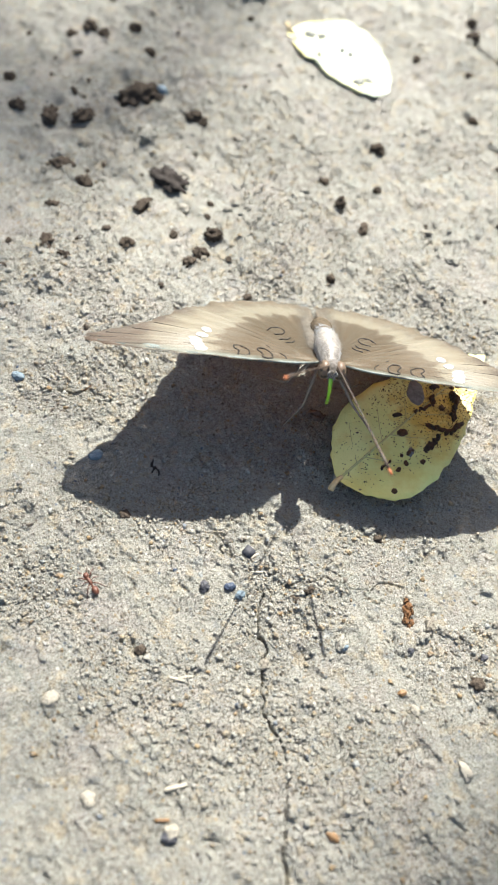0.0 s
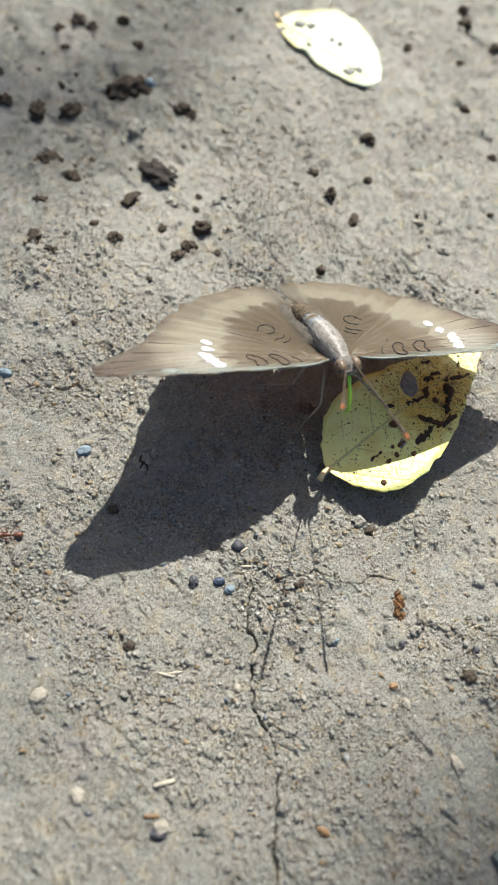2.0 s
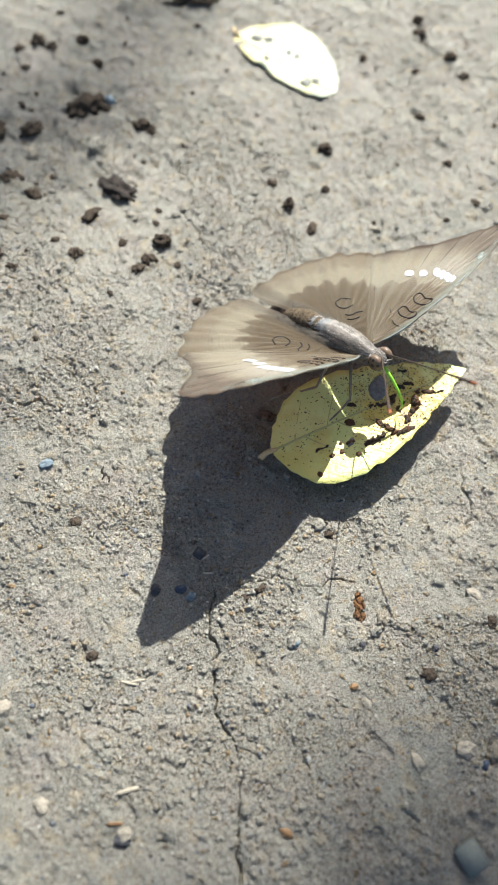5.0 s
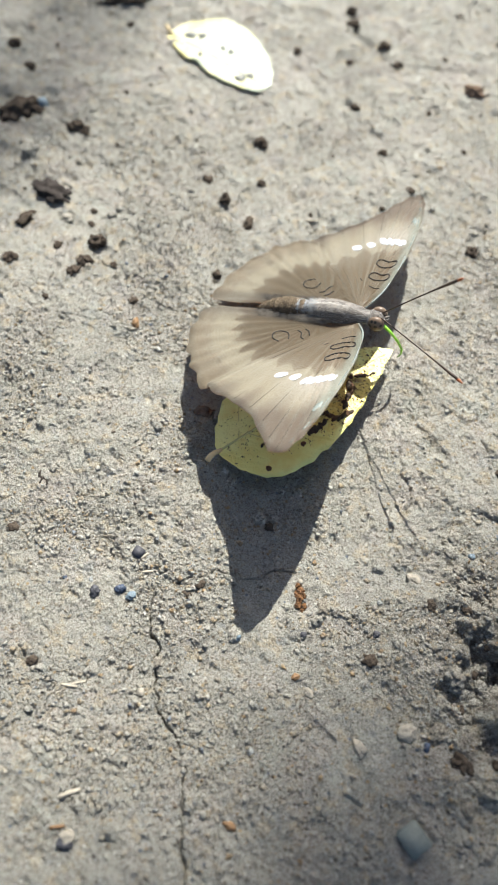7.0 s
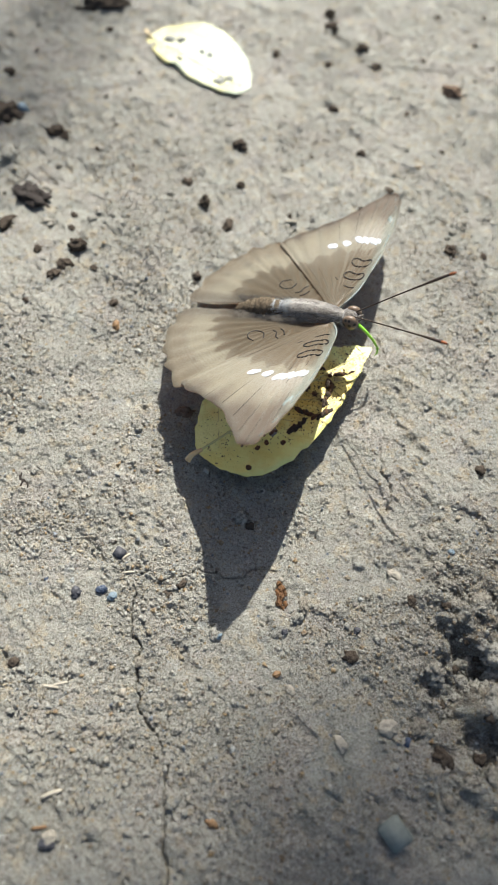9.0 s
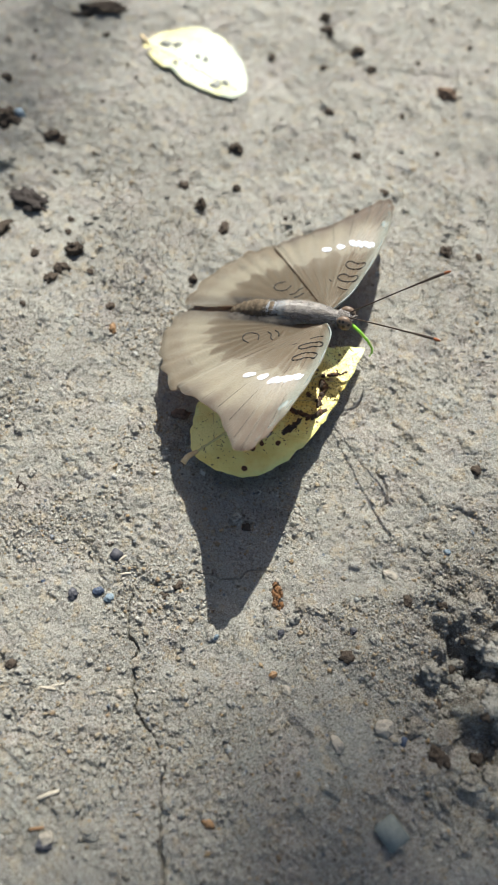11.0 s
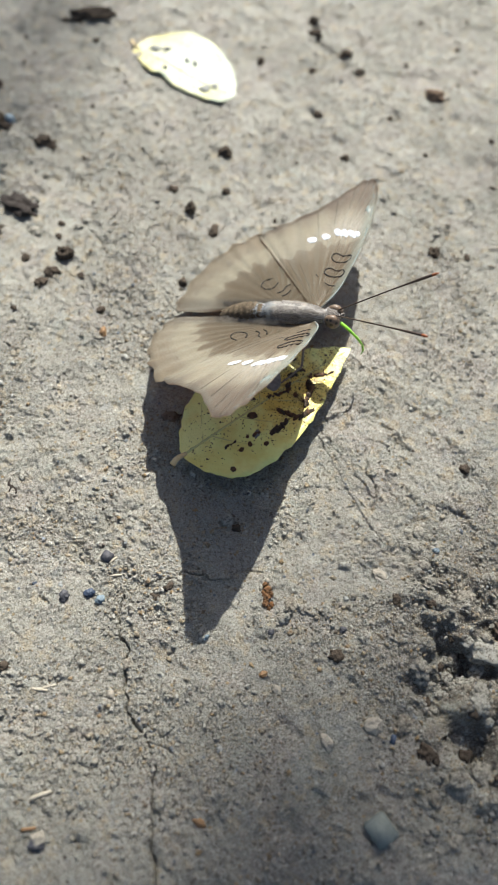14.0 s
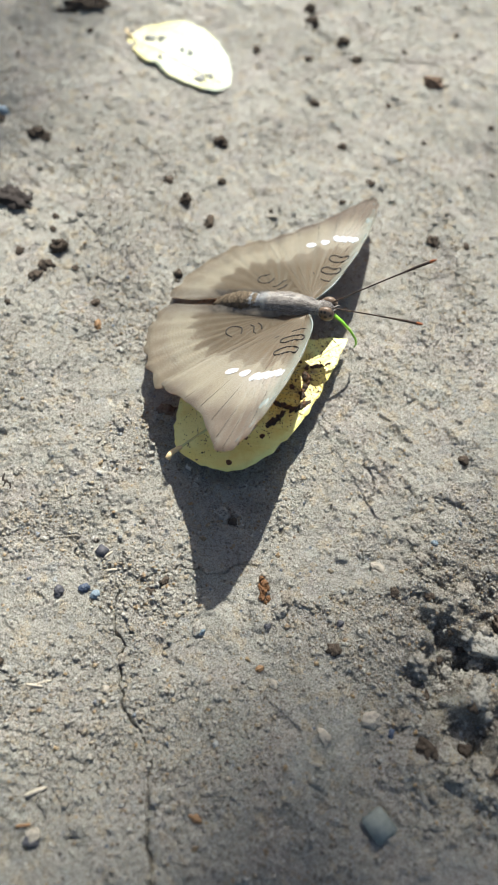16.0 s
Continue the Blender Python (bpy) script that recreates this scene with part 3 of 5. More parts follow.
def wing_sheet(edge, root, zfun, side, scallop, rays=84, rings=16):
    """A thin two-sided membrane fanned out from its root, gently pleated along the veins."""
    rim = curve_points([(a * MM, b * MM) for a, b in edge], rays)
    verts, faces = [], []
    half = 0.05 * MM
    for layer in (half, -half):
        for i, p in enumerate(rim):
            way = p - np.array(root)
            for j in range(rings + 1):
                r = j / rings
                k = r * (1 + (scallop * (math.sin(i * 0.75) * 0.7 + 0.3 * math.sin(i * 1.3 + 2)) if j == rings else 0))
                u, v = np.array(root) + way * k
                pleat = 0.13 * MM * math.sin(i * 1.05) * min(1, r * 1.6)
                verts.append((u, side * v, zfun(u, v) + pleat + layer))
    per = (rings + 1) * rays
    for i in range(rays - 1):
        for j in range(rings):
            a = i * (rings + 1) + j
            q = (a, a + 1, a + rings + 2, a + rings + 1)
            faces.append(q if side < 0 else q[::-1])
            q = tuple(c + per for c in q)
            faces.append(q[::-1] if side < 0 else q)
        a, b = i * (rings + 1) + rings, (i + 1) * (rings + 1) + rings
        faces.append((a, a + per, b + per, b))
    return mesh_from("wing", verts, faces)


def wing_line(points, zfun, side, radius, lift=0.06):
    pts = curve_points([(a * MM, b * MM) for a, b in points], 5 * len(points))
    line = [(u, side * v, zfun(u, v) + lift * MM) for u, v in pts]
    n = len(line)
    return tube(line, [radius * MM] * n if not isinstance(radius, tuple) else [(radius[0] + (radius[1] - radius[0]) * i / (n - 1)) * MM for i in range(n)], 5)


def wing_patch(cu, cv, a, b, turn, zfun, side, seed, lift=0.17):
    """A small raised patch of pale scales."""
    verts, faces = [], []
    n = 14
    for ring, (k, dz) in enumerate(((0.0, 0.0), (0.7, 0.0), (1.0, -0.1))):
        for i in range(1 if ring == 0 else n):
            ang = 2 * math.pi * i / n
            w = k * (1 + 0.22 * noise.noise(Vector((math.cos(ang) * 1.3 + seed, math.sin(ang) * 1.3, seed))))
            x, y = math.cos(ang) * a * w, math.sin(ang) * b * w
            u = (cu + x * math.cos(turn) - y * math.sin(turn)) * MM
            v = (cv + x * math.sin(turn) + y * math.cos(turn)) * MM
            verts.append((u, side * v, zfun(u, v) + (lift + dz) * MM))
    for i in range(n):
        j = (i + 1) % n
        faces.append((0, 1 + i, 1 + j))
        faces.append((1 + i, 1 + n + i, 1 + n + j, 1 + j))
    if side < 0:
        faces = [f[::-1] for f in faces]
    return mesh_from("patch", verts, faces)


def build_butterfly():
    top = thing("butterfly", "grey-brown butterfly with white forewing spots, drinking with a green tongue", "butterfly")
    parts = {"top": top}
    thorax = [(-2.6, 1.0, 1.2), (-1.4, 1.1, 1.75), (0.4, 1.1, 2.1), (2.4, 1.1, 2.25), (4.4, 1.0, 2.25), (6.4, 0.8, 2.05), (8.2, 0.5, 1.7), (10.0, 0.25, 1.2)]
    part("thorax", lathe([(a * MM, z * MM, r * MM) for a, z, r in thorax], 28, 0.95, 0.16, 2), FUR, top, "furry grey-brown thorax with a bluish sheen")
    belly = [(-1.4, 1.2), (-3.0, 1.5), (-5.0, 1.95), (-7.0, 2.1), (-9.0, 1.95), (-11.0, 1.5), (-13.0, 0.8), (-14.0, 0.25)]
    rings = []
    for i in range(46):
        k = i / 45
        x = -1.4 - 12.6 * k
        r = float(np.interp(-x, [-p[0] for p in belly], [p[1] for p in belly])) * (0.9 + 0.16 * abs(math.sin(x * math.pi / 1.4)))
        rings.append((x * MM, (1.2 - 1.5 * k * k) * MM, r * MM))
    part("abdomen", lathe(rings, 24, 1.0, 0.07, 5), ABDOMEN, top, "ringed brown abdomen")
    head = part("head", blob((1.85 * MM, 1.95 * MM, 1.75 * MM), 3, 0.12, 3), FUR, top)
    head.location = (11.1 * MM, 0, 0)
    for s in (1, -1):
        eye = part("eye", blob((1.6 * MM, 1.1 * MM, 1.65 * MM), 1, 0.0, 3), EYE, head, "brown compound eye with dark dots")
        eye.location = (0.55 * MM, s * 1.30 * MM, 0.1 * MM)
        palp = part("palp", tube([(0.9 * MM, s * 0.45 * MM, -0.5 * MM), (2.0 * MM, s * 0.5 * MM, -0.1 * MM), (2.9 * MM, s * 0.35 * MM, 0.75 * MM)], [0.5 * MM, 0.42 * MM, 0.12 * MM], 8), FUR, head)
    # fur over the back, lying towards the tail
    for name, lo, hi, count, mat, length in (("thorax_fur", -2.0, 11.6, 4600, FUR_TIP, 0.8), ("abdomen_fur", -13.0, -4.5, 500, ABDOMEN, 0.5), ("pale_tuft", -3.8, 0.2, 800, PALE_TUFT, 1.9)):
        rnd = random.Random(len(name))
        verts, faces = [], []
        for _ in range(count):
            x = rnd.uniform(lo, hi)
            a = rnd.gauss(math.pi / 2, 0.75)
            if x > -1.6:
                r = np.interp(x, [p[0] for p in thorax], [p[2] for p in thorax])
                zc = np.interp(x, [p[0] for p in thorax], [p[1] for p in thorax])
            else:
                k = (-1.4 - x) / 12.6
                r, zc = float(np.interp(-x, [-p[0] for p in belly], [p[1] for p in belly])), 1.2 - 1.5 * k * k
            base = Vector((x, math.cos(a) * r * 0.97, zc + math.sin(a) * r * 0.93)) * MM
            out = Vector((0, math.cos(a), math.sin(a)))
            tip = base + (Vector((-1, rnd.gauss(0, 0.25), 0)) * rnd.uniform(0.5, 1) * length + out * rnd.uniform(0.1, 0.4)) * MM
            w = Vector((0, -math.sin(a), math.cos(a))) * 0.05 * MM
            n = len(verts)
            verts += [base - w, base + w, tip]
            faces.append((n, n + 1, n + 2))
        tagged(part(name, mesh_from(name, verts, faces, False), mat, top), kind="stuff")
    # tufts of hair beside the body
    for s in (1, -1):
        rnd = random.Random(4 + s)
        verts, faces = [], []
        for _ in range(1500):
            x0 = rnd.uniform(-12, 3) * MM
            base = Vector((x0, s * rnd.uniform(1.2, 2.0) * MM, rnd.uniform(-0.2, 1.2) * MM))
            tip = base + Vector((-rnd.uniform(1.2, 3.0) * MM, s * rnd.uniform(0.2, 2.2) * MM, rnd.uniform(-0.3, 0.6) * MM))
            w = Vector((0, 0.045 * MM, 0.04 * MM))
            n = len(verts)
            verts += [base - w, base + w, tip]
            faces.append((n, n + 1, n + 2))
        tagged(part("hair_tuft", mesh_from("hair", verts, faces), PALE_HAIR, top, "pale hairs along the wing root"), kind="stuff")
    for s, tag in ((1, "l"), (-1, "r")):
        tuck = 1.1

        def hind_side(u, v):
            return hind_z(u, v, tuck)

        fw = part("forewing", wing_sheet(FORE_EDGE, (0, 0), fore_z, s, 0.008), FOREWING, top, "brown forewing with a row of white spots")
        hw = part("hindwing", wing_sheet(HIND_EDGE, (0.5 * MM, 1.0 * MM), hind_side, s, 0.018), HINDWING, top, "brown hindwing with a scalloped dark zigzag band")
        parts["fw" + tag], parts["hw" + tag] = fw, hw
        for i, (cu, cv, a, b, turn) in enumerate([(-6.5, 20.3, 1.35, 0.85, -0.3), (-3.5, 21.0, 1.35, 0.9, -0.6), (-0.9, 22.0, 1.75, 0.74, -0.85), (0.8, 21.6, 1.8, 0.74, -0.85), (2.4, 21.2, 1.75, 0.74, -0.85), (3.8, 20.9, 1.3, 0.6, -0.9)]):
            part("white_spot", wing_patch(cu, cv, a, b, turn, fore_z, s, i * 2.3 + s), WHITE_SPOT, fw)
        part("costal_streak", wing_patch(4.0, 29.0, 0.5, 1.5, 0.2, fore_z, s, 17), COSTA, fw, "pale grey streak on the front edge")
        for ring in ([(-0.5, 9.9), (1.0, 8.9), (3.1, 8.6), (3.9, 9.4), (3.6, 10.4), (2.2, 10.3), (0.5, 11.2), (-0.5, 10.8)],
                     [(-0.1, 14.2), (1.2, 12.9), (3.2, 12.6), (4.3, 13.4), (4.1, 14.6), (2.6, 14.4), (1.0, 15.3), (0.0, 15.2)],
                     [(0.4, 7.2), (1.7, 6.4), (2.9, 6.2)], [(-2.2, 9.6), (-1.6, 8.9)]):
            closed = len(ring) > 4
            part("loop_mark", wing_line(ring + [ring[0]] if closed else ring, fore_z, s, 0.145 if closed else 0.11, 0.09), LOOP, fw)
        for ring in ([(-5.0, 9.0), (-6.6, 8.1), (-6.8, 6.6), (-5.6, 5.7), (-4.0, 6.1), (-3.4, 7.8)], [(-2.6, 4.7), (-1.6, 5.3), (-1.2, 6.6), (-0.4, 7.3)], [(-1.3, 3.9), (-0.4, 4.5), (0.2, 5.7)]):
            part("loop_mark", wing_line(ring, hind_side, s, 0.145, 0.09), LOOP, hw)
        for tip in [(-19.0, 23.6), (-16.3, 25.9), (-12.6, 27.9), (-8.2, 30.0), (-4.3, 33.4), (-1.4, 37.5), (0.9, 39.8), (3.6, 35.0)]:
            mid = (tip[0] * 0.42 + 1.2, tip[1] * 0.42)
            part("vein", wing_line([(0.8, 1.0), (mid[0] * 0.5 + 0.6, mid[1] * 0.5), mid], fore_z, s, (0.085, 0.05), 0.0), PALE_VEIN, fw)
            part("vein", wing_line([mid, ((mid[0] + tip[0]) / 2 + 0.1, (mid[1] + tip[1]) / 2 + 0.1), tip], fore_z, s, (0.02, 0.06), 0.015), VEIN, fw)
        for tip in [(-15.2, 21.2), (-18.1, 18.6), (-20.4, 16.4), (-22.9, 12.7), (-24.5, 8.0), (-25.2, 3.6)]:
            mid = (tip[0] * 0.45 + 0.6, tip[1] * 0.5)
            part("vein", wing_line([mid, ((mid[0] + tip[0]) / 2 + 0.1, (mid[1] + tip[1]) / 2 + 0.1), tip], hind_side, s, (0.03, 0.075), 0.015), VEIN, hw)
        # costal spar along the front edge
        part("spar", wing_line([(1.4, 0.6), (4.0, 5.5), (5.4, 13.5), (5.6, 20), (5.1, 27), (4.0, 33.5), (2.6, 38.2)], fore_z, s, (0.24, 0.09), -0.05), COSTA, fw, "pale grey-blue front vein")
        # antenna, pointing along +x of its own space
        stem = [(i * 1.76 * MM, 0, 0.12 * MM * math.sin(i * 0.24)) for i in range(13)]
        an = part("antenna", tube(stem, [0.13 * MM] * 8 + [0.15 * MM, 0.18 * MM, 0.23 * MM, 0.27 * MM, 0.28 * MM], 7), ANTENNA, top)
        part("club", tube([(21.0 * MM, 0, 0.01 * MM), (21.7 * MM, 0, -0.03 * MM), (22.3 * MM, 0, -0.06 * MM)], [0.27 * MM, 0.25 * MM, 0.12 * MM], 8), ANTENNA_TIP, an, "orange antenna tip")
        parts["an" + tag] = an
        # legs: hip at the origin, foot 18 mm down -z
        for pair in ("mid", "hind"):
            knee, ankle = (3.6 * MM, 0, -7.0 * MM), (1.2 * MM, 0, -13.5 * MM)
            leg = part("leg", tube([(0, 0, 0), (1.9 * MM, 0, -3.6 * MM), knee], [0.34 * MM, 0.30 * MM, 0.24 * MM], 7), LEG, top)
            part("shin", tube([knee, (2.6 * MM, 0, -10 * MM), ankle], [0.25 * MM, 0.20 * MM, 0.17 * MM], 7), LEG, leg)
            part("foot", tube([ankle, (0.5 * MM, 0, -16 * MM), (0, 0, -18 * MM)], [0.2 * MM, 0.18 * MM, 0.12 * MM], 6), LEG, leg, "brown jointed foot")
            parts["leg" + tag + pair] = leg
    # tongue: from the mouth down -z, then bent
    tongue = part("proboscis", tube([(0, 0, 0), (0.35 * MM, 0, -3 * MM), (0.3 * MM, 0, -6 * MM), (-0.2 * MM, 0, -8.6 * MM)], [0.36 * MM, 0.31 * MM, 0.28 * MM, 0.25 * MM], 10), GREEN, top, "bright green proboscis")
    part("proboscis_tip", tube([(-0.2 * MM, 0, -8.5 * MM), (-1.1 * MM, 0, -10.0 * MM), (-2.6 * MM, 0.2 * MM, -11.2 * MM)], [0.27 * MM, 0.2 * MM, 0.1 * MM], 8), GREEN, tongue)
    parts["tongue"] = tongue
    return parts


FUR_TIP = hair_material("fur_tips", (0.50, 0.46, 0.41))
PALE_TUFT = hair_material("pale_tuft", (0.40, 0.42, 0.43))
PALE_HAIR = hair_material("pale_hair", (0.42, 0.37, 0.30))
COSTA = plain("costa_grey", (0.19, 0.215, 0.195), 0.45, 2000, 0.6, 0.3, 0.0001)
butterfly = build_butterfly()


# ---- leaves ----
def leaf_outline(upper, lower, count):
    return curve_points([(a * MM, b * MM) for a, b in upper], count), curve_points([(a * MM, b * MM) for a, b in lower], count)


def leaf_sheet(upper, lower, zfun, count=46, across=14, seed=0, ragged=0.25):
    """A blade between two edges that run from base to tip, with thickness."""
    up, lo = leaf_outline(upper, lower, count)
    verts, faces = [], []
    for layer in (0.10 * MM, -0.10 * MM):
        for i in range(count):
            jag = ragged * MM * (noise.noise(Vector((i * 0.55, seed, 0))) + 0.5 * noise.noise(Vector((i * 1.7, seed, 3))))
            for j in range(across + 1):
                f = j / across
                p = lo[i] * (1 - f) + up[i] * f
                e = (jag if f > 0.5 else -jag) * abs(2 * f - 1) ** 4
                u, v = p[0], p[1] + e
                verts.append((u, v, zfun(u, v) + 0.18 * MM * noise.noise(Vector((u * 260, v * 260, seed))) + layer))
    per = count * (across + 1)
    row = across + 1
    for i in range(count - 1):
        for j in range(across):
            a = i * row + j
            faces.append((a, a + row, a + row + 1, a + 1))
            faces.append((a + per, a + per + 1, a + per + row + 1, a + per + row))
        for j in (0, across):
            a = i * row + j
            q = (a, a + per, a + per + row, a + row)
            faces.append(q if j == 0 else q[::-1])
    return mesh_from("leaf", verts, faces)


LEAF_UP = [(0, 0.2), (1.2, 2.6), (3.6, 5.4), (7.8, 8.6), (14.2, 9.9), (23, 8.6), (30, 6.4), (36, 4.4), (40.5, 2.2), (43.6, -0.3)]
LEAF_LOW = [(0, -0.2), (0.7, -3.0), (2.2, -6.6), (5.2, -10.4), (9.6, -12.1), (16, -12.0), (22, -10.6), (29, -7.8), (36, -4.6), (43.6, -0.7)]


def leaf_z(u, v):
    k = min(1, max(0, u / (45 * MM)))
    cup = 0.9 * MM * (v / (10 * MM)) ** 2
    return cup + (0.5 * math.sin(math.pi * k) - 2.1 * k * k + 0.3) * MM


def build_leaf():
    top = thing("fallen_leaf", "fallen yellow-green leaf with black rot and crumbs of soil on it", "leaf")
    part("blade", leaf_sheet(LEAF_UP, LEAF_LOW, leaf_z, seed=2, ragged=0.65), LEAF_A, top)
    part("stalk", tube([(1.0 * MM, 0, 0.35 * MM), (-0.6 * MM, 0.1 * MM, 0.6 * MM), (-1.5 * MM, -0.1 * MM, 0.9 * MM), (-2.6 * MM, -0.5 * MM, 0.8 * MM)], [0.4 * MM, 0.5 * MM, 0.54 * MM, 0.62 * MM], 10), STALK, top, "short pale stalk")
    mid = [(u * MM, (0.05 - 0.012 * u) * MM) for u in np.linspace(0, 43, 24)]
    part("midrib", tube([(u, v, leaf_z(u, v) + 0.10 * MM) for u, v in mid], [(0.26 - 0.008 * i) * MM for i in range(24)], 6), LEAF_VEIN, top)
    for i, (u0, s) in enumerate([(5, 1), (7, -1), (12, 1), (14, -1), (19, 1), (21, -1), (27, 1), (28, -1)]):
        line = [((u0 + k * 5.0) * MM, s * k * (8.0 - i * 0.55) * MM * (1 - 0.12 * k)) for k in np.linspace(0, 1, 9)]
        part("side_vein", tube([(u, v, leaf_z(u, v) + 0.07 * MM) for u, v in line], [(0.13 - 0.011 * k) * MM for k in range(9)], 5), LEAF_VEIN, top)
    rnd = random.Random(12)

    def stuck(name, u, v, size, material, seed, label="", turn=None, rough=0.32):
        ob = part(name, blob([c * MM for c in size], seed, rough, 2 if size[0] < 0.5 else 3, 1.9), material, top, label)
        ob.matrix_basis = pose(u * MM, v * MM, leaf_z(u * MM, v * MM) + 0.10 * MM, 0, 0, rnd.uniform(0, 360) if turn is None else turn)

    def clump(u, v, length, turn, count, size, high, materials):
        """Lumps of rot that run together along a line."""
        c, s = math.cos(math.radians(turn)), math.sin(math.radians(turn))
        for k in range(count):
            a, b, r = length * (2 * (k + 0.5) / count - 1), rnd.gauss(0, 0.22 * size), size * rnd.uniform(0.65, 1.25)
            stuck("rot_spot", u + a * c - b * s, v + a * s + b * c, (r * rnd.uniform(1.0, 1.6), r * rnd.uniform(0.6, 0.9), high * rnd.uniform(0.6, 1.3)), materials[k % len(materials)], u + k * 2.7, "", turn + rnd.gauss(0, 35))

    stuck("grey_chip", 24.8, 3.0, (3.0, 1.9, 0.32), GREY_CHIP, 1, "flat round grey chip of stone", 50, 0.10)
    clump(27.4, -5.2, 1.9, 25, 6, 0.62, 0.6, (LEAF_ROT, LEAF_ROT, SCAB))
    clump(29.9, -3.2, 0.9, 60, 4, 0.95, 1.2, (SCAB, SCAB, LEAF_ROT))
    clump(24.2, -7.7, 1.9, -8, 6, 0.72, 0.6, (SCAB, LEAF_ROT))
    clump(19.0, -6.9, 1.9, 2, 6, 0.62, 0.4, (LEAF_ROT,))
    clump(21.8, -5.0, 1.5, -65, 5, 0.52, 0.6, (SCAB, LEAF_ROT))
    clump(23.6, -0.6, 2.4, -14, 6, 0.50, 0.35, (LEAF_ROT, SCAB))
    clump(26.4, -0.4, 1.0, 40, 4, 0.55, 0.5, (SCAB, LEAF_ROT))
    clump(29.0, 1.3, 0.8, -30, 3, 0.45, 0.25, (LEAF_ROT,))
    clump(31.0, 1.2, 1.0, -40, 3, 0.50, 0.25, (LEAF_ROT,))
    clump(31.2, 4.3, 0.8, -30, 3, 0.42, 0.25, (LEAF_ROT,))
    clump(33.6, -2.0, 1.2, -30, 4, 0.45, 0.35, (SCAB, LEAF_ROT))
    clump(35.4, -3.0, 1.0, -10, 3, 0.40, 0.3, (LEAF_ROT, SCAB))
    clump(18.3, 1.9, 0.6, -40, 3, 0.50, 0.25, (LEAF_ROT,))
    clump(14.2, -5.2, 0.5, 10, 3, 0.55, 0.4, (SCAB, GREY_CHIP))
    clump(8.8, -3.9, 1.3, 0, 5, 0.30, 0.25, (LEAF_ROT, SCAB))
    for u, v, size in [(16.2, -1.4, (1.0, 0.75, 0.7)), (9.7, -6.2, (0.55, 0.45, 0.4)), (11.7, -6.3, (0.55, 0.45, 0.4)), (14.2, -8.2, (0.55, 0.5, 0.45)), (5.8, -8.6, (0.55, 0.5, 0.45)), (12.4, -4.6, (0.4, 0.35, 0.3)), (26.2, -2.9, (0.6, 0.5, 0.5)), (31.6, -1.2, (0.5, 0.45, 0.4))]:
        stuck("soil_crumb", u, v, size, SCAB, u + 3)
    for k in range(70):
        u = min(40, max(3, rnd.uniform(3, 40) if k % 2 else rnd.gauss(26, 6)))
        w = 9.0 * math.sin(math.pi * min(1, (u + 3) / 47)) ** 0.7
        r = rnd.uniform(0.10, 0.22)
        stuck("speck", u, rnd.uniform(-w, w * 0.85), (r * rnd.uniform(0.8, 1.6), r, r * 0.5), LEAF_ROT, rnd.random() * 50)
    verts, faces = [], []
    for k in range(1500):
        u = min(41, max(1.5, rnd.uniform(1.5, 41) if k % 4 == 0 else rnd.gauss(27, 7)))
        w = 9.6 * math.sin(math.pi * min(1, (u + 3) / 47)) ** 0.7
        v, r, n = rnd.uniform(-w * 1.05, w * 0.85), rnd.uniform(0.05, 0.15), len(verts)
        z = leaf_z(u * MM, v * MM) + 0.16 * MM
        for i in range(5):
            q = r * rnd.uniform(0.7, 1.3)
            verts.append(((u + math.cos(i * 1.257) * q) * MM, (v + math.sin(i * 1.257) * q) * MM, z))
        verts.append((u * MM, v * MM, z + 0.09 * MM))
        faces += [(n + i, n + (i + 1) % 5, n + 5) for i in range(5)]
    tagged(part("specks", mesh_from("specks", verts, faces), SPECK, top, "fine dark specks"), kind="stuff")
    return top


def pale_leaf_z(u, v):
    k = u / (38 * MM)
    return (0.3 + 0.75 * (v / (9 * MM)) ** 2 + 0.35 * math.sin(k * 7)) * MM


